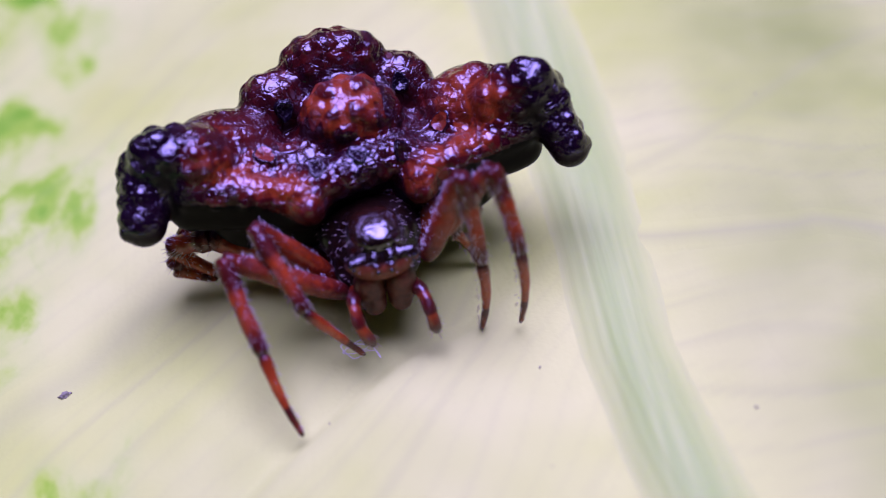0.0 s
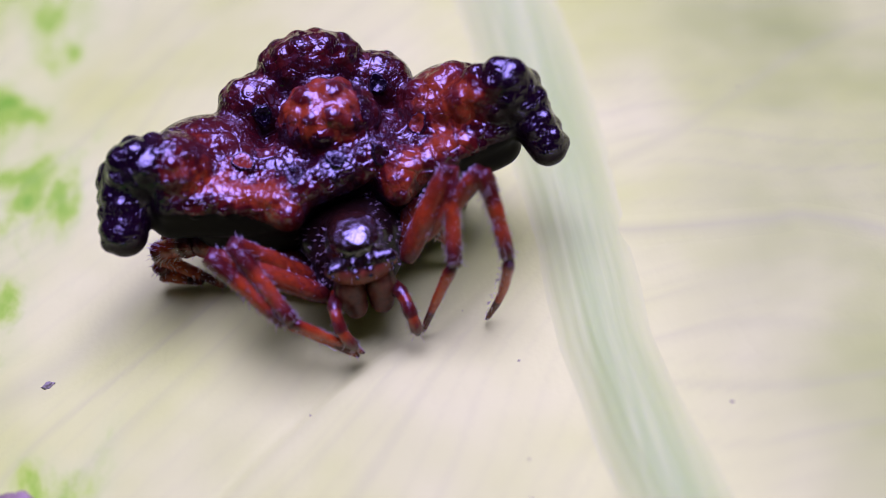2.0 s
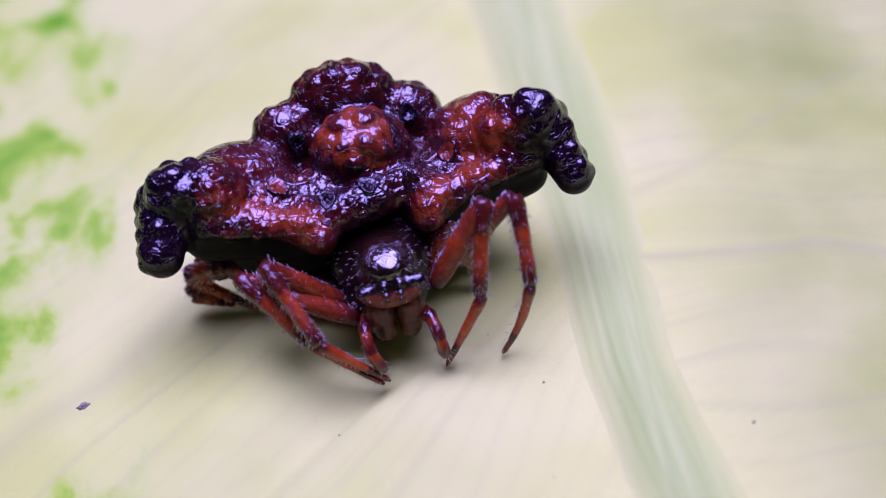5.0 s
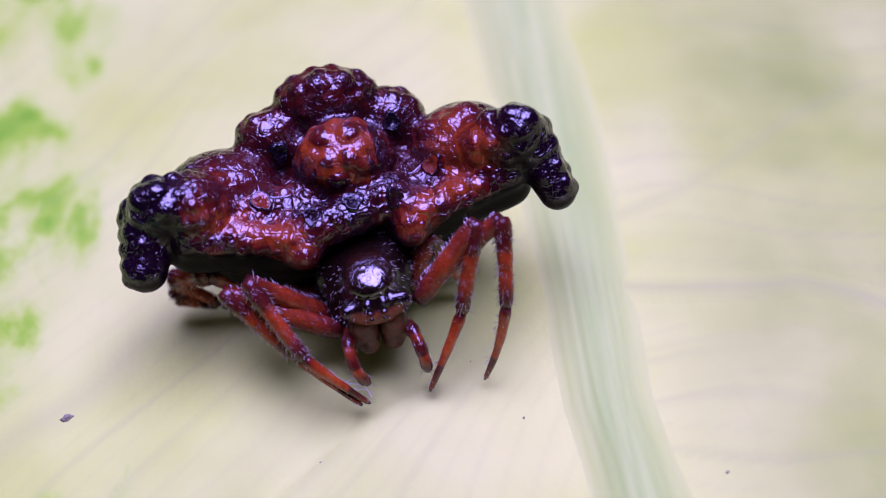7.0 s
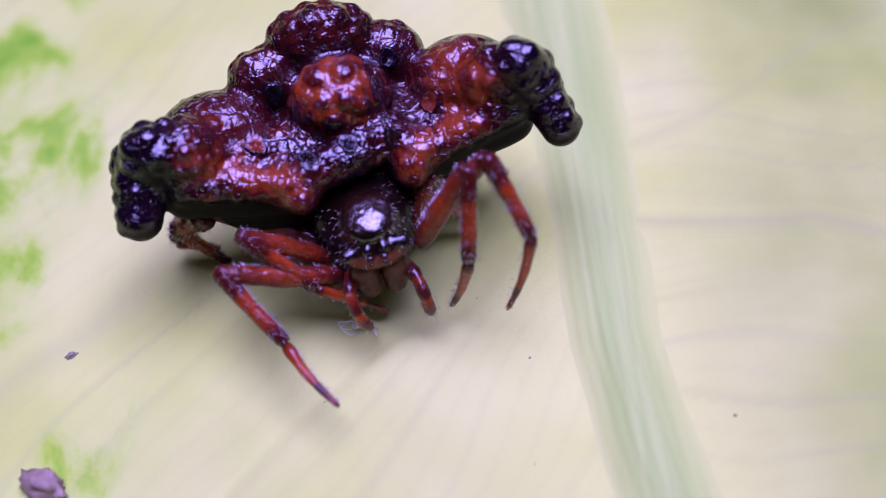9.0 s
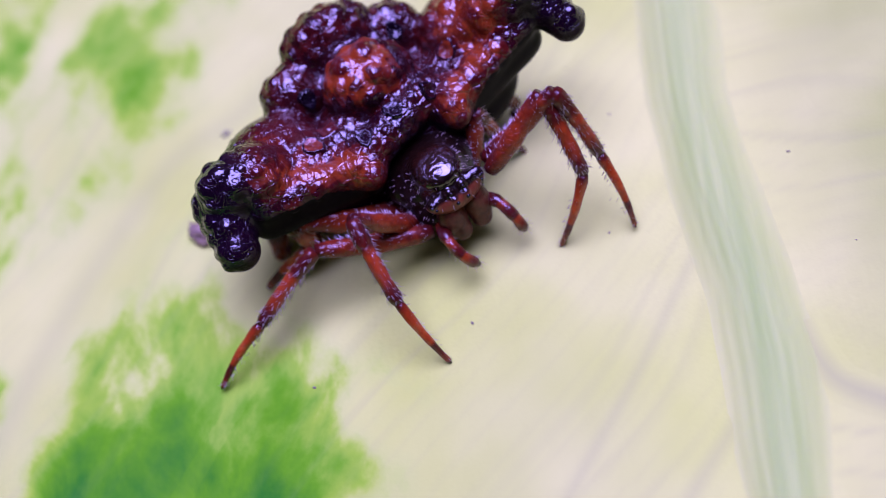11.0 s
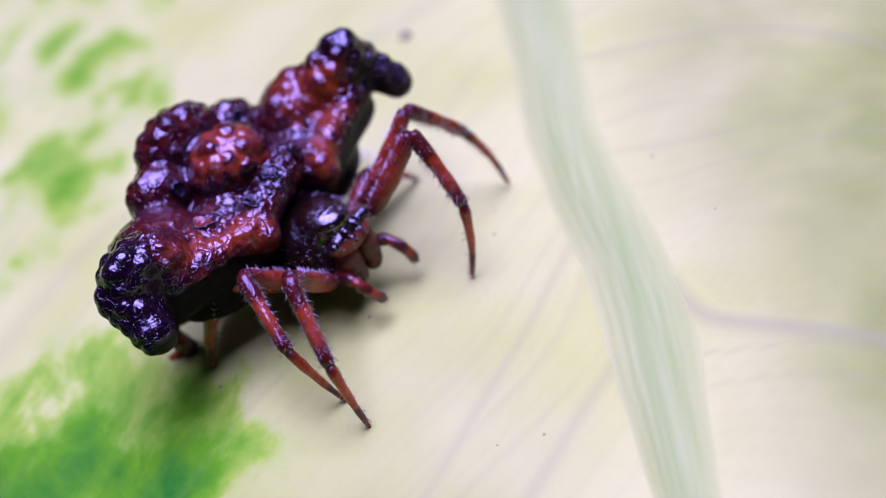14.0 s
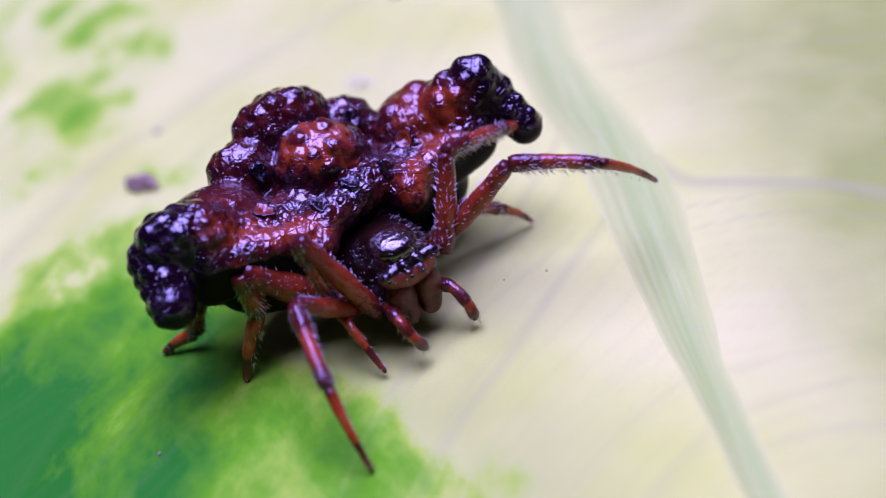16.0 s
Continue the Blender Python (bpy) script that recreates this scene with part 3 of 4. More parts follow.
def build_abdomen(spider):
    forms = [
        ("ball", (0.07, 1.9, 2.4), (2.3, 1.4, 0.85)),
        ("ball", (0, 1.65, 1.85), (2.4, 1.5, 0.9)),               # belly
        ("ball", (0.08, 1.92, 3.38), (1.13, 0.96, 0.92)),            # dome
        ("ball", (-0.05, 3.42, 3.68), (1.27, 0.8, 1.0)),           # crest behind it, with a lobe on each side
        ("ball", (-1.42, 3.0, 3.36), (0.85, 0.7, 0.77)),
        ("ball", (1.34, 3.09, 3.21), (0.81, 0.73, 0.76)),
        ("ball", (0.2, 4.0, 3.0), (1.1, 0.6, 0.8)),
        ("cone", (-0.9, 0.43, 2.9), 0.46, (0.92, 0.93, 2.98), 0.46),  # front saddle
        # left wing: swell, spar, front nub, front edge, dark wall under it, flank of the belly, cap, horn
        ("ball", (-2.75, 2.06, 3.08), (1.28, 1.07, 0.82)),
        ("cone", (-1.02, 1.33, 2.49), 0.81, (-3.21, 1.2, 2.86), 0.74),
        ("cone", (-1.31, 0.59, 2.79), 0.45, (-1.2, 0.07, 2.7), 0.37),
        ("cone", (-1.3, 0.35, 2.75), 0.36, (-3.5, 0.75, 3.1), 0.42),
        ("cone", (-1.2, 0.5, 2.4), 0.5, (-3.6, 0.95, 2.6), 0.5),
        ("ball", (-1.45, 1.5, 1.75), (1.9, 1.25, 0.95)),
        ("cone", (-3.33, 1.33, 3.47), 0.81, (-3.96, 1.32, 3.65), 0.69),
        ("cone", (-4.32, 1.38, 3.35), 0.6, (-4.58, 0.45, 2.79), 0.48),
        # right wing, the same
        ("ball", (2.79, 2.02, 3.1), (1.18, 1.0, 0.85)),
        ("cone", (1.05, 1.4, 2.3), 0.8, (3.23, 1.2, 2.64), 0.71),
        ("cone", (1.28, 0.6, 2.81), 0.46, (1.2, 0.15, 2.69), 0.36),
        ("cone", (1.3, 0.35, 2.75), 0.36, (3.48, 0.76, 3.11), 0.42),
        ("cone", (1.2, 0.5, 2.4), 0.5, (3.57, 0.97, 2.56), 0.49),
        ("ball", (1.45, 1.5, 1.75), (1.9, 1.25, 0.95)),
        ("cone", (3.33, 1.36, 3.44), 0.8, (3.84, 1.09, 3.94), 0.63),
        ("cone", (4.08, 1.02, 3.66), 0.54, (4.47, 0.2, 2.83), 0.42),
    ]
    f = Form(forms, 0.22, (-5.6, -0.7, 0.5), (5.3, 5.1, 5.2), floor=(0.65, 0.7))
    rng = random.Random(7)
    v, _, nrm = f.skin(0.16)
    chosen = [(q, 0.62) for q in DOME_WARTS] + [(q, 0.74) for q in CREST_WARTS + BACK_WARTS] + [(q, 0.68) for q in SADDLE_WARTS]
    chosen += [(q, 0.70) for q in LEFT_EDGE_WARTS + RIGHT_WING_WARTS] + [(q, 0.66) for q in LEFT_CAP_WARTS + RIGHT_CAP_WARTS]
    spots = np.array([q[:3] for q, _ in chosen])
    sink = np.array([q[3] * 1.25 * k for q, k in chosen])
    for _ in range(4):
        g = f.slope(spots)
        g = g / np.maximum(np.sqrt((g * g).sum(-1)), 1e-6)[:, None]
        spots = spots - g * (f.field(spots) + sink)[:, None]
    warts = [(c, q[3] * 1.25, 0.07) for c, (q, _) in zip(spots, chosen)]
    kept = [(c, r) for c, r, _ in warts]
    # small beads between them, few on the smooth swells of the wings
    order = list(range(len(v)))
    rng.shuffle(order)
    for i in order:
        p, n3 = v[i], nrm[i]
        if n3[2] < 0.0 or p[2] < 2.85 or len(warts) > 330:
            continue
        smooth_part = 1.5 < abs(p[0]) < 3.2 and p[1] > 1.1
        dome_flank = abs(p[0]) < 1.0 and 1.0 < p[1] < 2.8
        if dome_flank or abs(p[0]) > 3.3 or (p[1] > 2.3 and rng.random() < 0.8) or (smooth_part and rng.random() < (0.97 if p[0] < 0 else 0.85)):
            continue
        r = rng.uniform(0.09, 0.16)
        if all(np.abs(p - q).sum() > (r + e) * 1.25 for q, e in kept):
            kept.append((p, r))
            warts.append((p - n3 * r * 0.62, r, 0.05))
    f.warts = warts
    v, faces, nrm = f.skin(0.054)
    add_sigilla(spider, f)
    x, y, z = np.abs(v[:, 0]), v[:, 1], v[:, 2]
    side = np.clip((x - 3.2) / 0.6, 0, 1)
    tone = 0.48 + 0.0 * x
    saddle = np.exp(-((x / 1.1) ** 2 + ((y - 0.7) / 0.75) ** 2))
    tone -= 0.26 * saddle
    dome = np.exp(-((x / 0.9) ** 4 + ((y - 1.85) / 0.8) ** 4))
    tone -= 0.06 * dome
    tone += 0.2 * np.exp(-(((x - 1.6) / 0.75) ** 2 + ((y - 0.2) / 0.5) ** 2))             # edges of the front
    swell = np.exp(-(((x - 2.4) / 0.85) ** 2 + ((y - 1.7) / 0.9) ** 2))
    tone += 0.20 * swell
    tone -= 0.10 * np.clip((y - 2.6) / 0.5, 0, 1)
    tone = tone * (1 - side) + 0.2 * side
    for c, r, k in warts:
        if r < 0.14:
            continue
        near = np.nonzero((np.abs(v - c) < r * 1.3).all(-1))[0]
        if len(near) and abs(c[0]) < 3.3:
            d = np.sqrt(((v[near] - c) ** 2).sum(-1))
            lift = (0.34 if c[2] > 3.85 else 0.16) if abs(c[0]) < 0.8 and 0.9 < c[1] < 2.2 and c[2] > 3.4 else 0.2 if c[1] < 1.6 and abs(c[0]) > 1.1 else 0.1
            tone[near] += lift * np.clip((d - r * 0.7) / (r * 0.3), 0, 1)
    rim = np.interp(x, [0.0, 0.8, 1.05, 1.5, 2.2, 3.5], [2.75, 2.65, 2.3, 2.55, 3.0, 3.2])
    # faces turned down below the rim take the dark skin with painted shade
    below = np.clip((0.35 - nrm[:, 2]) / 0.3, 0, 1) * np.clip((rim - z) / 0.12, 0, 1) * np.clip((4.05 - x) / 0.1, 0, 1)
    # less gloss on faces turned down, so that they hardly mirror the leaf
    matte = np.maximum(0.15 * swell + 0.15 * dome, 0.95 * np.clip((0.5 - nrm[:, 2]) / 0.45, 0, 1))
    pebble = np.clip(0.9 - 0.6 * swell - 0.65 * dome - 0.7 * side - 0.4 * np.clip((y - 2.4) / 0.4, 0, 1), 0.05, 1)
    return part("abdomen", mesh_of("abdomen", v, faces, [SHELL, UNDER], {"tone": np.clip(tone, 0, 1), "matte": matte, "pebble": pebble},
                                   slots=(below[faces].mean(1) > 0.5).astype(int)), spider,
                "glossy dark purple and red warty abdomen with two side horns")


def add_sigilla(spider, f):
    """Round pitted marks with fine radial folds."""
    spots = [(-1.88, 1.14, 3.41, 0.23, 0.9), (1.95, 1.34, 3.28, 0.23, 0.9), (0.02, 0.60, 3.39, 0.2, 0.2), (-0.88, 0.43, 3.36, 0.18, 0.3), (0.95, 0.57, 3.29, 0.19, 0.45),
             (-1.3, 2.43, 3.6, 0.2, 0.1), (1.3, 2.5, 3.7, 0.19, 0.1)]
    for x, y, z, r, t in spots:
        c = np.array([(x, y, z)], float)
        for _ in range(6):
            g = f.slope(c)
            g = g / np.sqrt((g * g).sum())
            c = c - g * f.at(c)[:, None]
        verts, faces, tone, around = [], [], [], 64
        rings = [(0.0, -0.03), (0.2, -0.02), (0.4, 0.0), (0.7, 0.015), (0.9, 0.02), (1.0, 0.035), (1.12, 0.03), (1.22, -0.02), (1.3, -0.09)]
        for k, h in rings:
            for i in range(around):
                a = 2 * math.pi * i / around
                w = 1 + 0.10 * math.sin(3 * a + x) + 0.05 * math.sin(7 * a)
                fold = 0.014 * (i % 2) * (0.3 < k < 0.95)
                verts.append((k * r * w * math.cos(a), 0.8 * k * r * w * math.sin(a), h + fold + 0.04))
                tone.append(t if k < 0.95 else t * 0.4)
        for j in range(len(rings) - 1):
            for i in range(around):
                q = j * around + i
                e = j * around + (i + 1) % around
                faces.append((q, q + around, e + around, e)[::-1])
        m = Vector(g[0]).to_track_quat("Z", "X").to_matrix().to_4x4()
        part("sigillum", mesh_of("sigillum", verts, faces, [SHELL], {"tone": tone, "matte": [0.35] * len(verts), "pebble": [0.0] * len(verts)}), spider,
             "small round mark with radial folds", Matrix.Translation(Vector(c[0]) * MM) @ m)


def head_hairs(rng, v, nrm):
    """Pale bristles on the head's flanks and along the brow."""
    hv, hf = [], []
    for _ in range(900):
        i = rng.randrange(len(v))
        p, w = Vector(v[i]), Vector(nrm[i])
        if w.z < -0.2 or p.y > 0.6 or (abs(p.x) < 0.5 and w.z > 0.3 and rng.random() < 0.97) or len(hf) > 3 * 170:
            continue
        tip = p + (w * 0.7 + Vector((rng.uniform(-0.4, 0.4), -0.8, 0.25))).normalized() * rng.uniform(0.1, 0.2)
        k = len(hv)
        x = w.orthogonal().normalized()
        y = w.cross(x)
        for j in range(3):
            b = 2 * math.pi * j / 3
            hv.append(tuple(p - w * 0.02 + (x * math.cos(b) + y * math.sin(b)) * 0.008))
        hv.append(tuple(tip))
        hf += [(k, k + 1, k + 3), (k + 1, k + 2, k + 3), (k + 2, k, k + 3)]
    return mesh_of("bristles", hv, hf, [BRISTLE])


def build_head(spider):
    f = Form([("ball", (0.04, -0.5, 1.96), (0.62, 0.74, 0.60)),
              ("ball", (0.04, -0.62, 2.38), (0.57, 0.64, 0.28)),                    # domed crown
              ("cone", (-0.58, -1.2, 2.04), 0.13, (0.68, -1.22, 2.12), 0.13),         # brow, drawn out to a point on each side
              ("ball", (0.05, -1.16, 1.88), (0.68, 0.38, 0.30)),                      # reddish face
              ("ball", (0.0, 0.15, 1.75), (1.12, 1.0, 0.72)),
              ("ball", (0.0, -0.4, 1.3), (0.95, 0.85, 0.5))], 0.15, (-1.6, -2.0, 0.5), (1.6, 1.6, 3.1))
    rng = random.Random(3)
    for s in (-1, 1):
        f.warts += [(np.array((0.06 + s * 0.15, -1.46, 2.02)), 0.11, 0.05), (np.array((0.06 + s * 0.62, -1.28, 2.05)), 0.13, 0.06),
                    (np.array((0.06 + s * 0.17, -1.3, 2.16)), 0.12, 0.06)]
    v, faces, nrm = f.skin(0.045)
    crown = np.exp(-(((v[:, 0] - 0.04) / 0.6) ** 4 + ((v[:, 1] + 0.6) / 0.6) ** 4)) * (v[:, 2] > 2.0)
    tone = 0.10 + 0.22 * crown
    face = np.clip((-1.12 - v[:, 1]) / 0.15, 0, 1) * np.clip((2.14 - v[:, 2]) / 0.08, 0, 1)
    tone = tone * (1 - face) + 0.74 * face
    tone += 0.12 * np.clip((1.3 - v[:, 2]) / 0.4, 0, 1)
    matte = np.clip(0.85 - 0.85 * crown - 0.3 * np.clip((-0.9 - v[:, 1]) / 0.2, 0, 1) * np.clip((v[:, 2] - 2.0) / 0.1, 0, 1), 0, 1)
    head = part("cephalothorax", mesh_of("cephalothorax", v, faces, [HEAD], {"tone": tone, "matte": np.maximum(matte, 0.75 * face)}), spider,
                "shiny dark brown head with reddish front")
    tagged(part("bristles", head_hairs(rng, v, nrm), head), "pale short bristles", kind="stuff")
    for s in (-1, 1):
        for ex, ey, ez, r in [(0.14, -1.57, 2.0, 0.05), (0.16, -1.41, 2.2, 0.045), (0.62, -1.42, 2.03, 0.04), (0.68, -1.37, 2.12, 0.04)]:
            bm = bmesh.new()
            bmesh.ops.create_icosphere(bm, subdivisions=2, radius=r * MM)
            me = bpy.data.meshes.new("eye")
            bm.to_mesh(me)
            bm.free()
            me.materials.append(EYE)
            me.polygons.foreach_set("use_smooth", [True] * len(me.polygons))
            part("eye", me, head, "small black eye", Matrix.Translation(Vector((0.06 + s * ex, ey, ez)) * MM))
    for s in (-1, 1):
        c = Form([("ball", (0.05 + s * 0.33, -1.22, 1.35), (0.34, 0.32, 0.55)), ("ball", (0.05 + s * 0.28, -1.3, 0.95), (0.25, 0.24, 0.3))], 0.1,
                 (s * 0.3 - 0.7, -1.9, 0.4), (s * 0.3 + 0.7, -0.6, 2.1))
        v, faces, nrm = c.skin(0.06)
        part("chelicera", mesh_of("chelicera", v, faces, [HEAD], {"tone": np.full(len(v), 0.56), "matte": np.full(len(v), 0.85)}), spider, "reddish brown jaw")
    return head


def bristles(rng, length, radius_at, count, size, lo=0.05, hi=0.97):
    """Thin standing hairs on a limb that runs along +z."""
    verts, faces = [], []
    for _ in range(count):
        s, a = rng.uniform(lo, hi), rng.uniform(0, 2 * math.pi)
        r = radius_at(s)
        out = Vector((math.cos(a), math.sin(a), 0))
        base = out * r * 0.85 + Vector((0, 0, s * length))
        tip = base + (out * rng.uniform(0.6, 1.0) + Vector((0, 0, rng.uniform(0.5, 1.1)))).normalized() * size * rng.uniform(0.5, 1.2)
        w = (tip - base).normalized()
        x = w.orthogonal().normalized()
        y = w.cross(x)
        k = len(verts)
        for j in range(3):
            b = 2 * math.pi * j / 3
            verts.append(tuple(base + (x * math.cos(b) + y * math.sin(b)) * 0.011))
        verts.append(tuple(tip))
        faces += [(k, k + 1, k + 3), (k + 1, k + 2, k + 3), (k + 2, k, k + 3)]
    return verts, faces


SEGMENT = {  # radius along the limb, tone along the limb
    "femur": ([0, 0.08, 0.3, 0.6, 0.9, 1.0], [0.17, 0.20, 0.23, 0.22, 0.19, 0.16], [0.45, 0.6, 0.72, 0.76, 0.68, 0.45], 150, 0.14),
    "tibia": ([0, 0.06, 0.22, 0.32, 0.4, 0.7, 0.93, 1.0], [0.15, 0.19, 0.20, 0.17, 0.165, 0.155, 0.165, 0.12], [0.55, 0.6, 0.5, 0.6, 0.82, 0.78, 0.5, 0.4], 230, 0.18),
    "tarsus": ([0, 0.08, 0.4, 0.62, 0.66, 0.95, 1.0], [0.11, 0.13, 0.10, 0.085, 0.08, 0.06, 0.03], [0.45, 0.75, 0.92, 0.8, 0.45, 0.75, 0.03], 90, 0.12),
}


def limb_mesh(kind, length, thick, seed, bend=0.06):
    rng = random.Random(seed)
    at, rad, tone, hairs, size = SEGMENT[kind]
    n = 22
    ss = [i / (n - 1) for i in range(n)]
    ph = rng.uniform(0, 6)
    pts = [(bend * length * math.sin(math.pi * s) * 0.5, 0.0, s * length) for s in ss]
    radii = [float(np.interp(s, at, rad)) * thick * (1 + 0.05 * math.sin(19 * s + ph)) for s in ss]
    v, f, along = tube(pts, radii, 12)
    t = np.interp(along, at, tone)
    hv, hf = bristles(rng, length, lambda s: float(np.interp(s, at, rad)) * thick, int(hairs * min(1.2, length / 2.0)), size * min(thick, 1.04))
    k = len(v)
    slots = [0] * len(f) + [1] * len(hf)
    return mesh_of("leg_" + kind, v + hv, f + [tuple(i + k for i in q) for q in hf], [LEG, BRISTLE], {"tone": np.concatenate([t, np.full(len(hv), 0.6)]), "matte": np.full(len(v) + len(hv), 0.5 if kind == "femur" else 0.25)}, slots=slots)


def build_palp(spider, side):
    pts = curve_points([(side * 0.55, -1.0, 1.15), (side * 0.72 + 0.04, -1.55, 1.22), (side * 0.74 + 0.12, -1.95, 0.9), (side * 0.66 + 0.24, -2.1, 0.52)], 7)
    n = len(pts)
    at, rad = [0, 0.3, 0.36, 0.6, 0.66, 0.9, 1.0], [0.16, 0.17, 0.13, 0.15, 0.125, 0.14, 0.07]
    v, f, along = tube(pts, [float(np.interp(i / (n - 1), at, rad)) for i in range(n)], 10)
    tone = np.interp(along, [0, 0.33, 0.36, 0.62, 0.66, 1], [0.75, 0.45, 0.8, 0.45, 0.8, 0.35])
    rng = random.Random(40 + side)
    hv, hf = [], []
    for _ in range(60):
        i = rng.randrange(8, n - 1)
        a = rng.uniform(0, 2 * math.pi)
        out = Vector((math.cos(a), 0.4 * math.sin(a), math.sin(a))).normalized()
        base = Vector(pts[i]) + out * 0.09
        tip = base + (out + Vector((0, -0.4, -0.9))).normalized() * rng.uniform(0.1, 0.22)
        k = len(hv)
        hv += [tuple(base + Vector((0.01, 0, 0))), tuple(base + Vector((-0.006, 0.009, 0))), tuple(base + Vector((-0.006, -0.009, 0))), tuple(tip)]
        hf += [(k, k + 1, k + 3), (k + 1, k + 2, k + 3), (k + 2, k, k + 3)]
    k = len(v)
    me = mesh_of("palp", v + hv, f + [tuple(i + k for i in q) for q in hf], [LEG, BRISTLE],
                 {"tone": np.concatenate([tone, np.full(len(hv), 0.6)])}, slots=[0] * len(f) + [1] * len(hf))
    return part("palp", me, spider, "short bristly reddish palp")


# hip, and lengths of femur, tibia with knee, and tarsus, in the spider's space
LEGS = {
    "LA": ((-0.78, -0.96, 1.09), (2.73, 2.11, 1.82)),
    "LB": ((-0.92, -0.45, 1.08), (2.3, 2.07, 1.86)),
    "RA": ((1.0, -1.15, 1.8), (2.21, 2.06, 1.98)),
    "RB": ((1.12, -0.8, 1.85), (2.45, 1.92, 2.01)),
    "LC": ((-0.9, -0.05, 1.05), (2.82, 1.13, 1.77)),
    "LD": ((-0.7, 0.5, 1.05), (3.42, 1.05, 0.99)),
    "RC": ((0.9, -0.05, 1.05), (1.5, 1.3, 1.2)),
    "RD": ((0.7, 0.5, 1.05), (1.9, 1.5, 1.4)),
}

spider = tagged(new("spider"), "glossy dark purple-red warty spider walking on a leaf", "spider")
build_abdomen(spider)
build_head(spider)
build_palp(spider, -1)
build_palp(spider, 1)
limbs = {}
for number, (key, (hip, lengths)) in enumerate(LEGS.items()):
    thick = {"LC": 1.5, "LD": 1.4}.get(key, {"A": 1.04, "B": 1.0, "C": 1.0, "D": 1.0}[key[1]])
    for j, kind in enumerate(("femur", "tibia", "tarsus")):
        limbs[key, j] = part("leg_" + kind, limb_mesh(kind, lengths[j], thick, 10 * number + j, 0.10 if j == 2 else 0.05), spider,
                             "banded reddish leg segment with pale bristles" if j else "thick orange-red upper leg segment")


# ---------------------------------------------------------------- small things on the leaf
def lump(seed, rx, ry, rz, rough=0.25):
    rng = random.Random(seed)
    bm = bmesh.new()
    bmesh.ops.create_icosphere(bm, subdivisions=3, radius=1.0)
    off = Vector((rng.uniform(0, 50), rng.uniform(0, 50), 0))
    for v in bm.verts:
        k = 1 + rough * noise.noise(v.co * 1.6 + off) + rough * 0.5 * noise.noise(v.co * 4 + off)
        v.co = Vector((v.co.x * rx * k, v.co.y * ry * k, v.co.z * rz * k)) * MM
    me = bpy.data.meshes.new("lump")
    bm.to_mesh(me)
    bm.free()
    me.polygons.foreach_set("use_smooth", [True] * len(me.polygons))
    return me


def on_leaf(x, y, lift, turn=0):
    return Matrix.Translation(Vector((x, y, float(leaf_height(x, y)) + lift)) * MM) @ pose(0, 0, 0, 0, 0, turn)


for i, (x, y, r) in enumerate([(6.87, -4.72, 0.05), (2.64, -6.31, 0.045), (2.73, -5.39, 0.03), (-0.6, -8.25, 0.06), (-4.27, -9.42, 0.055), (3.09, -12.93, 0.04),
                               (-2.32, -13.89, 0.035), (-5.77, -16.25, 0.07), (9.66, 5.11, 0.05), (-1.54, -3.26, 0.035), (2.9, -2.8, 0.04), (5.2, -15.8, 0.07),
                               (1.9, -0.9, 0.03), (2.1, -13.0, 0.03), (7.9, -7.4, 0.03)]):
    r *= 0.55
    me = lump(60 + i, r * 1.3, r, r * 0.7, 0.4)
    me.materials.append(DIRT)
    ob = new("dirt_speck", me)
    ob.matrix_basis = on_leaf(x, y, r * 0.4, 40 * i)
    tagged(ob, "tiny dark speck of dirt on the pale leaf", "dirt", "specks on the leaf")
for x, y, rx, ry, turn, name, label, m in [(-7.21, -1.47, 0.13, 0.075, 20, "dirt_crumb", "small dark crumb of dirt on the pale leaf", DIRT),
                                           (0.72, 4.15, 0.17, 0.14, 0, "dirt_crumb", "round dark crumb of dirt on the pale leaf", DIRT),
                                           (-7.3, -4.78, 0.52, 0.27, -32, "plant_debris", "purple-grey lump of plant debris on the leaf", DROPPING)]:
    me = lump(int(90 + x * 3), rx, ry, ry * 0.8, 0.6)
    me.materials.append(m)
    ob = new(name, me)
    ob.matrix_basis = on_leaf(x, y, ry * 0.55, turn)
    tagged(ob, label, "debris" if m is DROPPING else "dirt")


def silk_tangle(name, x, y, span, high, knots, seed, label):
    """A few loops of very thin pale thread lying on the leaf."""
    rng = random.Random(seed)
    base = float(leaf_height(x, y))
    pts = [(x, y, base + 0.01)]
    for i in range(knots):
        pts.append((x + rng.gauss(0, span), y + rng.gauss(0, span * 0.8), base + abs(rng.gauss(0, high)) + 0.012))
    pts.append((x + span, y + span, base + 0.01))
    line = curve_points(pts, 9)
    v, f, _ = tube(line, [0.010] * len(line), 4)
    return tagged(new(name, mesh_of(name, v, f, [SILK])), label, "silk")


silk_tangle("silk_thread", -0.78, -1.55, 0.16, 0.2, 16, 5, "pale tangle of silk thread on the leaf")


# ---------------------------------------------------------------- what moves
def limb_pose(a, b, outward):
    w = (b - a).normalized()
    x = outward - w * outward.dot(w)
    x = x.normalized() if x.length > 1e-4 else w.orthogonal().normalized()
    m = Matrix((x, w.cross(x), w)).transposed().to_4x4()
    return Matrix.Translation(a * MM) @ m


def step_leg(key, steps):
    """Walks the three segments of a leg; each step: seconds, knee, ankle and foot in the spider's space."""
    hip = Vector(LEGS[key][0])
    chain = [(t, (hip, Vector(k), Vector(m), Vector(e))) for t, k, m, e in steps]
    for j in range(3):
        walk(limbs[key, j], [(t, limb_pose(p[j], p[j + 1], Vector((p[3].x - p[0].x, p[3].y - p[0].y, 0.8)).normalized())) for t, p in chain])


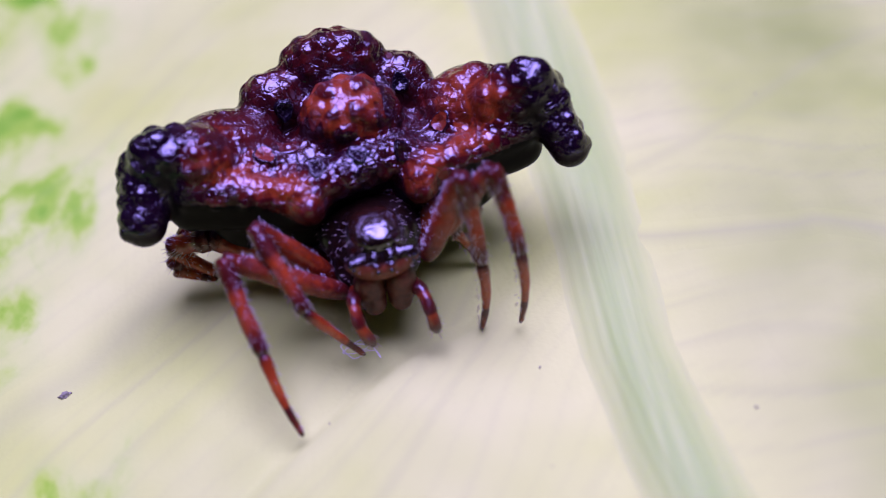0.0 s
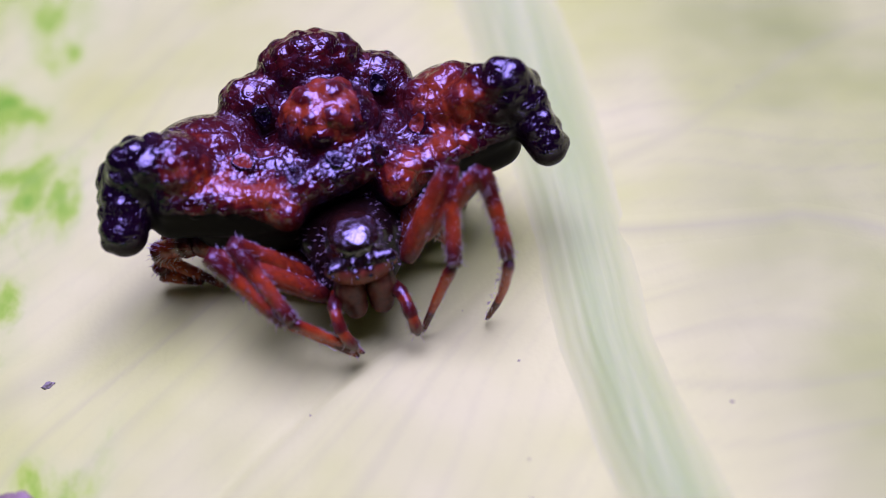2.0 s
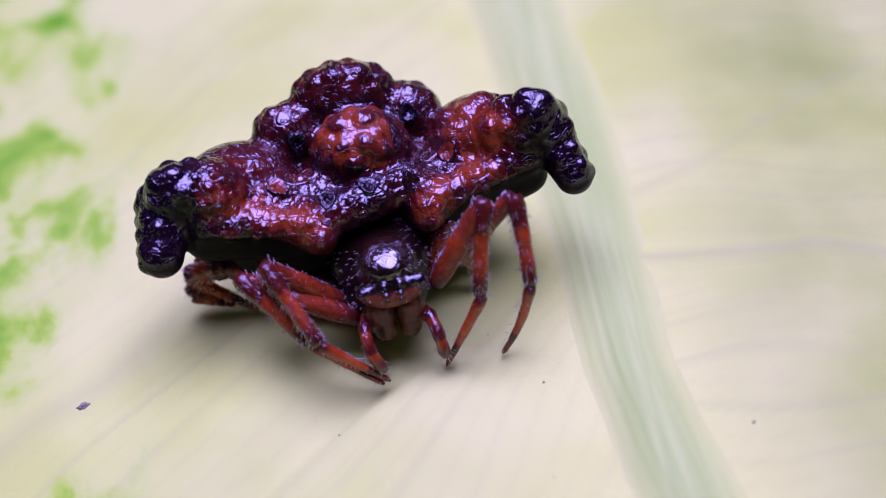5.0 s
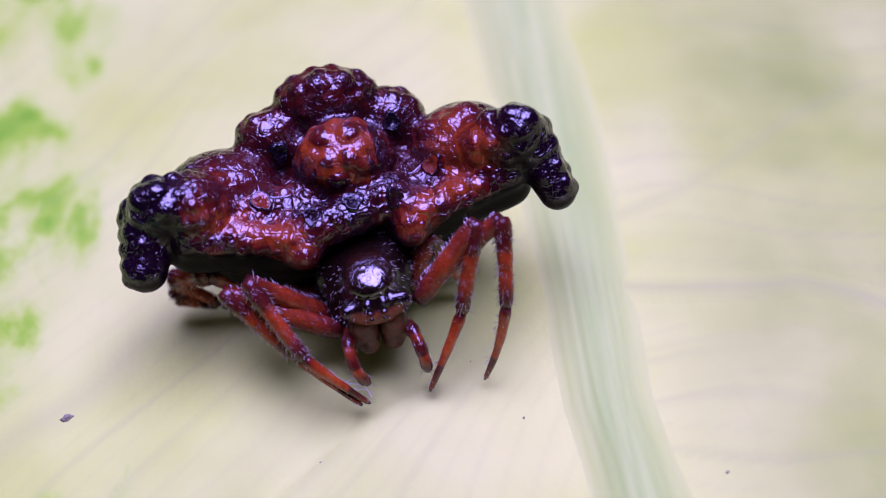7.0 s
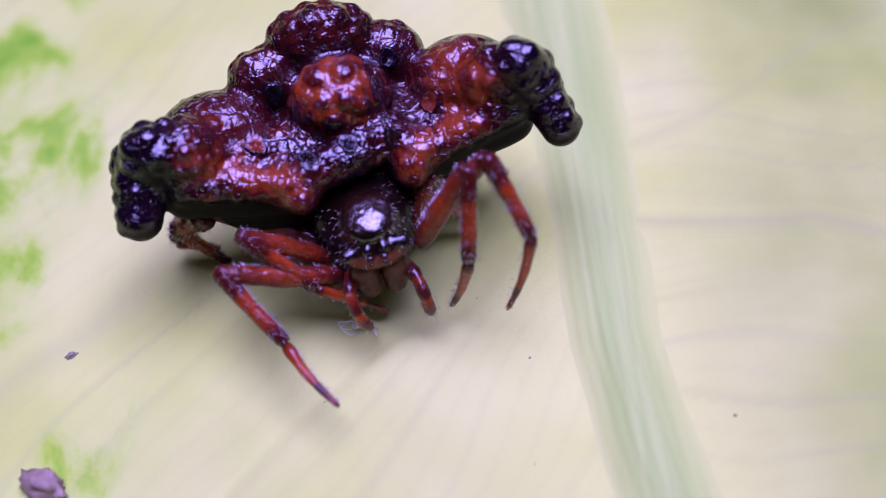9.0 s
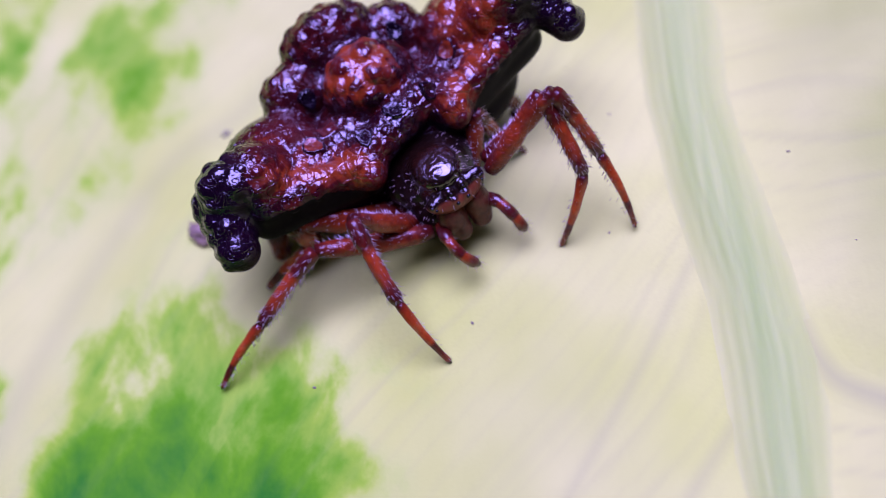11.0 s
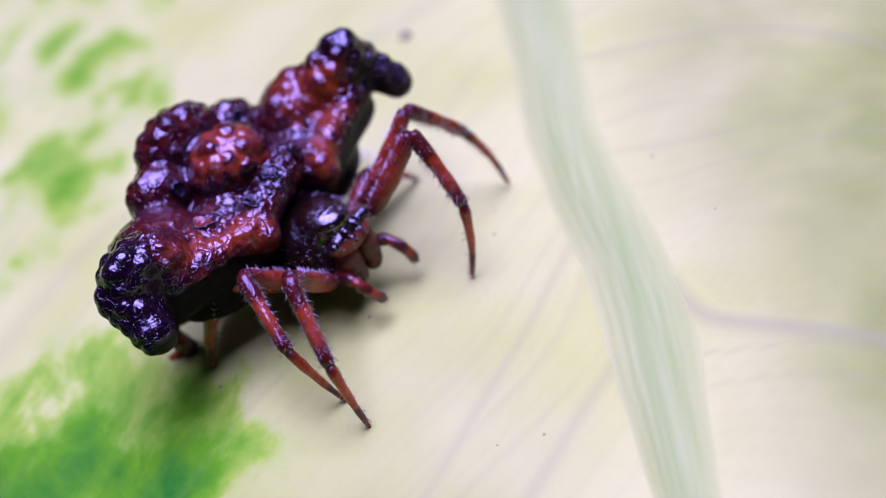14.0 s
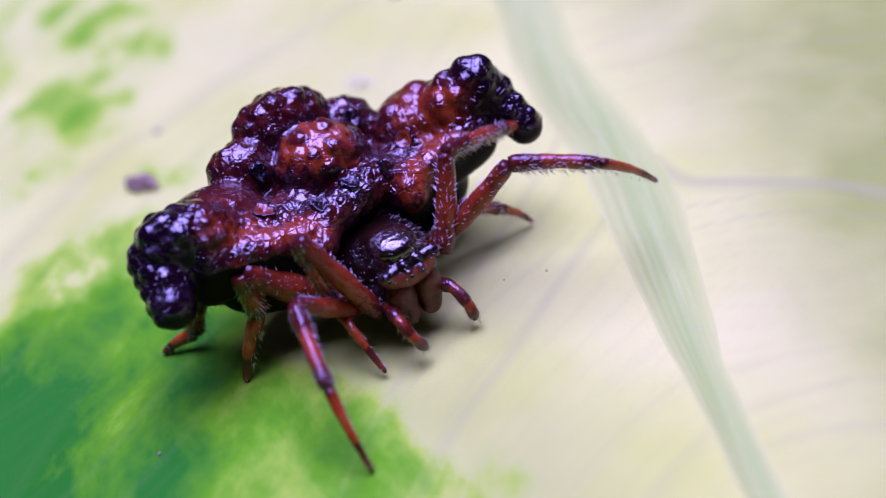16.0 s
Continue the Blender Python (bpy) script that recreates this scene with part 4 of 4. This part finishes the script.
def motions():
    walk(spider, [
        (0, pose(-0.00024, 0.00004, 0.00004, -0.61, 2.90, 6.35)),
        (0.5, pose(-0.00024, -0.00001, 0.00001, -0.19, 2.16, 6.00)),
        (1, pose(-0.00023, -0.00006, -0.00003, 0.01, 1.52, 6.11)),
        (1.5, pose(-0.00022, -0.00012, -0.00007, -0.04, 0.88, 6.33)),
        (2, pose(-0.00022, -0.00013, -0.00007, 0.08, 0.59, 6.25)),
        (2.5, pose(-0.00022, -0.00013, -0.00006, -0.11, 0.50, 6.19)),
        (3, pose(-0.00023, -0.00013, -0.00006, 0.04, 0.53, 6.27)),
        (3.5, pose(-0.00023, -0.00013, -0.00006, 0.11, 0.58, 6.42)),
        (4, pose(-0.00023, -0.00014, -0.00006, 0.35, 0.82, 6.42)),
        (4.5, pose(-0.00022, -0.00015, -0.00008, 0.77, 1.49, 6.30)),
        (6.8, pose(-0.00021, 0.00020, 0.00012, 2.07, -0.23, 7.56)),
        (7, pose(-0.00021, 0.00020, 0.00013, 1.75, -0.30, 7.59)),
        (7.5, pose(-0.00021, 0.00022, 0.00013, 1.74, -0.50, 7.77)),
        (8, pose(-0.00020, 0.00023, 0.00014, 1.88, -0.59, 7.74)),
        (8.2, pose(-0.00020, 0.00023, 0.00015, 1.81, -0.71, 7.79)),
        (10.3, pose(-0.00175, -0.00259, 0.00010, 0.81, -0.84, 22.73)),
        (10.5, pose(-0.00230, -0.00362, 0.00011, -2.44, -2.02, 30.78)),
        (11, pose(-0.00103, -0.00513, -0.00017, -6.60, -1.97, 33.09)),
        (11.5, pose(-0.00072, -0.00569, -0.00008, -9.77, 0.56, 40.33)),
        (12, pose(-0.00074, -0.00591, -0.00005, -5.47, -1.41, 46.67)),
        (12.5, pose(-0.00096, -0.00542, 0.00002, -13.82, 0.13, 55.03)),
        (13, pose(-0.00100, -0.00544, 0.00004, -13.24, -1.53, 55.83)),
        (13.5, pose(-0.00105, -0.00635, 0.00021, -7.34, 1.01, 55.89)),
        (14, pose(-0.00143, -0.00680, 0.00009, 0.60, -1.22, 52.76)),
        (14.5, pose(-0.00054, -0.00921, -0.00011, -1.20, 0.27, 36.28)),
        (15, pose(-0.00070, -0.01056, 0.00004, 3.26, 2.31, 26.89)),
        (15.5, pose(-0.00136, -0.01146, 0.00005, 2.67, 1.83, 24.61)),
        (16, pose(-0.00052, -0.01308, -0.00023, 1.01, 1.78, 29.18)),
    ])
    step_leg("LA", [
        (0, (-3.11, -0.78, 2.50), (-2.67, -2.34, 1.14), (-2.21, -3.50, -0.18)),
        (0.5, (-2.97, -0.38, 2.61), (-2.21, -1.80, 1.24), (-1.34, -2.53, -0.18)),
        (1, (-2.96, -0.61, 2.70), (-1.73, -1.58, 1.28), (-0.49, -2.13, 0.07)),
        (1.5, (-2.96, -0.71, 2.72), (-1.71, -1.68, 1.32), (-0.39, -1.93, 0.09)),
        (3.5, (-2.90, -0.45, 2.73), (-1.76, -1.56, 1.34), (-0.50, -1.93, 0.08)),
        (4.5, (-3.09, -0.29, 2.38), (-1.86, -1.53, 1.20), (-0.49, -2.03, 0.11)),
        (7, (-3.08, -0.20, 2.35), (-1.83, -1.41, 1.15), (-0.66, -2.26, 0.05)),
        (8.2, (-3.05, -0.49, 2.53), (-1.85, -1.66, 1.24), (-0.63, -2.32, 0.07)),
        (8.6, (-3.17, -0.68, 2.37), (-1.94, -1.88, 1.15), (-0.50, -2.07, 0.05)),
        (8.95, (-3.24, -0.72, 2.26), (-2.18, -2.18, 1.16), (-1.19, -3.71, 1.07)),
        (9.3, (-3.26, -1.94, 1.69), (-2.25, -3.51, 0.71), (-2.04, -5.20, 0.07)),
        (9.65, (-3.37, -1.46, 1.79), (-2.35, -3.03, 0.83), (-1.79, -4.57, 0.03)),
        (10, (-3.41, -1.20, 1.78), (-2.55, -2.93, 0.93), (-1.56, -4.14, 0.00)),
        (10.3, (-3.43, -1.24, 1.68), (-2.73, -3.08, 0.93), (-1.48, -4.01, -0.01)),
        (10.5, (-3.32, -0.26, 1.82), (-2.99, -2.08, 0.81), (-1.67, -2.89, -0.15)),
        (11, (-3.22, -0.14, 1.99), (-5.18, -0.29, 1.22), (-6.80, -0.43, 0.40)),
        (11.5, (-2.92, 0.07, 2.44), (-4.48, -0.76, 1.29), (-5.55, -1.07, -0.15)),
        (12, (-2.09, -0.06, 3.31), (-2.88, -1.06, 1.63), (-2.96, -1.85, -0.01)),
        (12.5, (-2.33, -0.68, 3.32), (-1.21, -1.91, 2.02), (-0.43, -2.54, 0.50)),
        (13, (-1.65, -3.36, 2.05), (-0.06, -3.84, 0.75), (1.25, -4.41, -0.37)),
        (13.5, (-2.77, -2.06, 2.60), (-3.52, -2.61, 0.71), (-4.29, -3.44, -0.72)),
        (14, (-2.41, -1.82, 3.11), (-3.37, -3.16, 1.80), (-3.45, -3.63, 0.04)),
        (14.5, (-2.07, -0.42, 3.43), (-1.86, -1.07, 1.44), (-1.77, -2.18, 0.00)),
        (15, (-2.01, -0.06, 3.35), (-1.13, -0.50, 1.49), (-1.16, -1.43, -0.08)),
        (15.5, (-2.07, -0.12, 3.34), (-1.27, -0.29, 1.40), (-1.10, -1.68, 0.24)),
        (16, (-1.93, -0.55, 3.53), (-1.52, -0.45, 1.46), (-1.35, -1.79, 0.24)),
    ])
    step_leg("LB", [
        (0, (-2.39, -0.37, 2.84), (-1.67, -1.75, 1.48), (-0.64, -1.74, -0.07)),
        (0.5, (-2.47, -0.18, 2.75), (-1.57, -1.58, 1.53), (-0.56, -1.77, -0.02)),
        (1, (-2.36, -0.32, 2.87), (-1.56, -1.65, 1.50), (-0.42, -1.75, 0.03)),
        (1.5, (-2.45, -0.57, 2.79), (-1.56, -1.85, 1.43), (-0.28, -1.85, 0.08)),
        (3.5, (-2.38, -0.54, 2.85), (-1.58, -1.85, 1.46), (-0.34, -1.88, 0.08)),
        (4.5, (-2.49, -0.50, 2.76), (-1.66, -1.87, 1.45), (-0.37, -1.97, 0.11)),
        (7, (-2.50, -0.42, 2.75), (-1.65, -1.73, 1.39), (-0.49, -2.25, 0.04)),
        (8.2, (-2.51, -0.54, 2.74), (-1.74, -1.92, 1.40), (-0.52, -2.28, 0.04)),
        (8.6, (-2.57, -0.43, 2.68), (-1.67, -1.72, 1.34), (-0.38, -2.03, 0.03)),
        (8.95, (-2.64, -0.39, 2.61), (-1.45, -1.38, 1.23), (-0.07, -1.54, -0.00)),
        (9.3, (-2.69, -0.69, 2.52), (-1.10, -0.79, 1.20), (0.32, -0.98, 0.02)),
        (9.65, (-2.55, 0.35, 2.48), (-1.81, -1.33, 1.53), (-0.08, -1.12, 0.88)),
        (10, (-2.44, 0.71, 2.35), (-2.30, -1.31, 1.90), (-1.13, -1.59, 0.48)),
        (10.3, (-2.48, 0.73, 2.29), (-2.11, -1.21, 1.65), (-1.43, -1.69, -0.01)),
        (10.5, (-2.13, -2.22, 1.91), (-2.13, -4.08, 1.00), (-2.13, -5.65, 0.00)),
        (11, (-2.23, -0.95, 2.90), (-2.46, -2.43, 1.48), (-2.27, -3.38, -0.11)),
        (11.5, (-1.95, -0.60, 3.13), (-2.36, -1.65, 1.39), (-2.44, -2.40, -0.31)),
        (12, (-2.86, -0.48, 2.31), (-3.65, -2.08, 1.26), (-3.54, -3.26, -0.17)),
        (12.5, (-2.87, -0.81, 2.24), (-3.78, -1.92, 0.75), (-4.26, -2.94, -0.73)),
        (13, (-2.88, -0.95, 2.18), (-4.03, -2.23, 1.03), (-4.36, -3.03, -0.62)),
        (13.5, (-2.73, -0.51, 2.50), (-3.67, -1.94, 1.34), (-3.29, -1.88, -0.48)),
        (14, (-2.48, -0.32, 2.76), (-3.31, -1.89, 1.70), (-3.03, -2.66, 0.03)),
        (14.5, (-2.96, -0.46, 2.13), (-4.30, -1.98, 1.72), (-5.00, -2.06, 0.00)),
        (15, (-2.72, -0.30, 2.50), (-3.47, -1.97, 1.54), (-3.44, -3.04, 0.02)),
        (15.5, (-2.65, 0.24, 2.43), (-2.65, -1.82, 2.21), (-1.41, -2.26, 0.89)),
        (16, (-2.61, -1.10, 2.49), (-3.10, -2.96, 1.71), (-3.12, -4.03, 0.19)),
    ])
    step_leg("RA", [
        (0, (1.80, -1.24, 3.86), (2.02, -1.76, 1.88), (1.93, -1.67, -0.10)),
        (0.5, (2.23, -0.75, 3.59), (2.15, -0.91, 1.54), (1.99, -0.45, -0.38)),
        (1, (2.04, -0.86, 3.73), (1.77, -1.35, 1.75), (0.90, -1.82, 0.03)),
        (1.5, (2.15, -0.73, 3.64), (1.80, -1.75, 1.88), (1.02, -1.59, 0.07)),
        (3.5, (2.33, -0.05, 3.18), (2.00, -1.56, 1.82), (1.06, -1.80, 0.09)),
        (4.5, (2.23, -0.85, 3.61), (1.89, -1.89, 1.86), (0.94, -1.92, 0.13)),
        (7, (2.49, -0.66, 3.36), (1.84, -1.60, 1.64), (0.85, -2.31, 0.08)),
        (8.2, (2.57, -0.82, 3.31), (1.78, -1.58, 1.57), (0.77, -2.34, 0.05)),
        (8.6, (2.36, -0.83, 3.51), (1.89, -1.72, 1.71), (0.91, -2.12, 0.04)),
        (8.95, (2.25, -0.92, 3.61), (1.87, -1.95, 1.86), (1.22, -1.70, 0.01)),
        (9.3, (2.16, -0.94, 3.67), (1.86, -2.39, 2.24), (1.50, -1.57, 0.47)),
        (9.65, (1.84, -0.77, 3.81), (2.31, -2.36, 2.59), (1.28, -2.33, 0.90)),
        (10, (2.13, -1.58, 3.65), (1.64, -2.34, 1.80), (1.06, -2.87, -0.02)),
        (10.3, (1.98, -1.65, 3.72), (1.62, -2.49, 1.87), (1.16, -2.78, -0.03)),
        (10.5, (2.20, -0.82, 3.63), (2.46, -1.49, 1.69), (2.62, -2.01, -0.21)),
        (11, (2.67, -1.50, 3.21), (2.53, -2.55, 1.44), (1.37, -2.56, -0.16)),
        (11.5, (2.10, -2.50, 3.16), (3.20, -2.23, 1.44), (2.32, -1.81, -0.28)),
        (12, (1.84, -1.41, 3.83), (2.05, -1.89, 1.84), (1.92, -1.90, -0.14)),
        (12.5, (2.45, -1.43, 3.45), (2.30, -2.03, 1.48), (1.99, -2.08, -0.47)),
        (13, (2.78, -1.53, 3.06), (2.59, -2.23, 1.13), (1.52, -1.69, -0.45)),
        (13.5, (1.67, -2.37, 3.52), (2.34, -2.35, 1.57), (2.50, -2.10, -0.39)),
        (14, (2.21, -2.04, 3.42), (1.82, -3.29, 1.84), (1.32, -3.26, -0.08)),
        (14.5, (1.62, -2.89, 3.02), (1.98, -4.47, 1.76), (2.43, -5.28, 0.01)),
        (15, (2.67, -2.35, 2.61), (4.04, -3.59, 1.70), (5.33, -4.47, 0.48)),
        (15.5, (1.26, -2.70, 3.35), (1.44, -3.36, 1.41), (1.14, -4.89, 0.19)),
        (16, (1.77, -0.72, 3.83), (3.67, -0.14, 3.27), (5.18, 0.64, 2.26)),
    ])
    step_leg("RB", [
        (0, (2.47, -1.21, 3.86), (2.79, -2.00, 2.14), (2.73, -1.94, 0.13)),
        (0.5, (2.68, -1.04, 3.72), (3.19, -1.74, 2.01), (2.77, -1.82, 0.05)),
        (1, (2.66, -1.12, 3.73), (2.58, -1.19, 1.81), (1.66, -1.63, 0.08)),
        (1.5, (2.81, -0.94, 3.62), (3.03, -1.91, 1.98), (2.45, -1.67, 0.07)),
        (3.5, (2.84, -1.10, 3.56), (2.77, -2.14, 1.95), (2.24, -1.70, 0.06)),
        (4.5, (2.87, -0.93, 3.56), (2.89, -2.07, 2.02), (2.23, -1.87, 0.13)),
        (7, (3.00, -0.77, 3.42), (2.75, -1.92, 1.90), (2.09, -2.29, 0.04)),
        (8.2, (3.01, -0.79, 3.41), (2.74, -1.89, 1.86), (2.07, -2.34, 0.02)),
        (8.6, (2.85, -1.13, 3.56), (2.85, -2.11, 1.91), (2.21, -2.16, 0.00)),
        (8.95, (2.65, -0.88, 3.76), (3.18, -2.26, 2.54), (2.48, -2.41, 0.66)),
        (9.3, (2.62, -1.11, 3.76), (3.13, -2.07, 2.18), (2.68, -3.46, 0.80)),
        (9.65, (2.91, -1.78, 3.21), (3.01, -2.83, 1.61), (2.86, -3.97, -0.04)),
        (10, (2.85, -1.77, 3.28), (3.11, -2.90, 1.75), (3.11, -3.75, -0.07)),
        (10.3, (2.89, -1.76, 3.24), (3.18, -3.02, 1.83), (3.19, -3.69, -0.07)),
        (10.5, (3.25, -0.26, 2.93), (4.15, 0.52, 1.42), (4.51, 0.84, -0.53)),
        (11, (2.86, -1.75, 3.29), (3.09, -2.42, 1.51), (2.96, -3.29, -0.30)),
        (11.5, (2.57, -1.65, 3.63), (2.69, -3.04, 2.30), (3.05, -4.12, 0.65)),
        (12, (3.30, -0.85, 2.97), (3.23, -2.27, 1.69), (2.66, -2.67, -0.20)),
        (12.5, (3.07, -0.90, 3.33), (4.55, -1.58, 2.31), (4.76, -2.66, 0.63)),
        (13, (2.09, -2.04, 3.73), (2.80, -2.38, 1.98), (2.87, -3.37, 0.23)),
        (13.5, (3.12, -2.00, 2.59), (4.12, -2.91, 1.23), (4.59, -3.68, -0.57)),
        (14, (3.11, -1.19, 3.23), (4.20, -1.79, 1.77), (4.60, -2.30, -0.13)),
        (14.5, (2.35, -1.45, 3.87), (3.99, -2.22, 3.24), (5.41, -1.77, 1.89)),
        (15, (3.26, -1.22, 2.97), (5.11, -1.45, 2.51), (6.74, -1.08, 1.40)),
        (15.5, (3.21, -0.97, 3.12), (4.64, -2.03, 2.40), (5.75, -1.90, 0.73)),
        (16, (2.64, -1.75, 3.52), (4.15, -2.91, 3.25), (5.69, -2.85, 1.96)),
    ])
    step_leg("LC", [
        (0, (-3.37, 1.26, 1.39), (-4.37, 1.66, 1.03), (-2.97, 1.05, 0.14)),
        (8.2, (-3.37, 1.26, 1.39), (-4.37, 1.66, 1.03), (-2.97, 1.05, 0.14)),
        (11, (-3.25, 0.76, 2.38), (-3.09, 0.71, 1.26), (-4.60, 1.23, 0.51)),
        (12, (-2.94, 1.08, 2.63), (-2.76, 0.97, 1.52), (-3.90, 1.60, 0.33)),
        (14, (-2.88, 1.03, 2.74), (-2.76, 0.97, 1.62), (-3.38, 1.31, 0.00)),
        (15, (-3.37, 1.26, 1.39), (-4.37, 1.66, 1.03), (-2.97, 1.05, 0.14)),
        (15.5, (-2.96, -1.27, 2.54), (-2.76, -1.15, 1.44), (-3.57, -1.63, -0.06)),
        (16, (-3.03, 0.32, 2.86), (-2.95, 0.31, 1.74), (-3.68, 0.43, 0.13)),
    ])
    step_leg("LD", [
        (0, (-3.80, 1.92, 1.29), (-4.39, 1.58, 0.48), (-3.49, 1.36, 0.12)),
        (8.2, (-3.80, 1.92, 1.29), (-4.39, 1.58, 0.48), (-3.49, 1.36, 0.12)),
        (15, (-3.25, 2.77, 0.80), (-2.94, 2.49, -0.16), (-3.67, 3.14, -0.34)),
        (16, (-3.58, 2.30, 1.48), (-3.88, 2.48, 0.49), (-4.64, 2.95, 0.06)),
    ])
    step_leg("RC", [
        (0, (1.52, 0.10, 2.41), (1.83, 0.18, 1.15), (2.30, 0.30, 0.05)),
        (8.2, (1.52, 0.10, 2.41), (1.83, 0.18, 1.15), (2.30, 0.30, 0.05)),
        (10.3, (1.52, 0.10, 2.41), (1.83, 0.18, 1.15), (2.30, 0.30, 0.05)),
        (10.5, (1.52, 0.10, 2.41), (1.83, 0.18, 1.15), (2.30, 0.30, 0.05)),
        (12.5, (1.80, -0.19, 2.24), (2.18, -0.25, 1.00), (2.71, -0.34, -0.07)),
        (13, (1.89, -0.22, 2.16), (2.24, -0.28, 0.91), (2.75, -0.37, -0.17)),
        (14, (2.28, 0.09, 1.61), (3.27, 0.18, 0.77), (4.04, 0.26, -0.15)),
        (14.5, (2.12, -0.18, 1.91), (3.09, -0.29, 1.05), (3.88, -0.37, 0.15)),
        (15.5, (2.20, 0.61, 1.40), (3.25, 1.15, 0.85), (4.04, 1.55, 0.04)),
        (16, (2.15, -0.02, 1.87), (3.28, 0.00, 1.23), (4.13, 0.02, 0.38)),
    ])
    step_leg("RD", [
        (0, (1.64, 1.17, 2.56), (2.14, 1.53, 1.19), (2.80, 2.00, 0.05)),
        (8.2, (1.64, 1.17, 2.56), (2.14, 1.53, 1.19), (2.80, 2.00, 0.05)),
        (10.3, (2.51, 0.52, 1.63), (3.77, 0.54, 0.82), (4.78, 0.56, -0.15)),
        (10.5, (2.42, 0.52, 1.87), (3.45, 0.53, 0.78), (4.44, 0.54, -0.21)),
        (12, (1.64, 1.17, 2.56), (2.14, 1.53, 1.19), (2.80, 2.00, 0.05)),
        (14, (1.64, 1.17, 2.56), (2.14, 1.53, 1.19), (2.80, 2.00, 0.05)),
        (16, (1.64, 1.17, 2.56), (2.14, 1.53, 1.19), (2.80, 2.00, 0.05)),
    ])


motions()
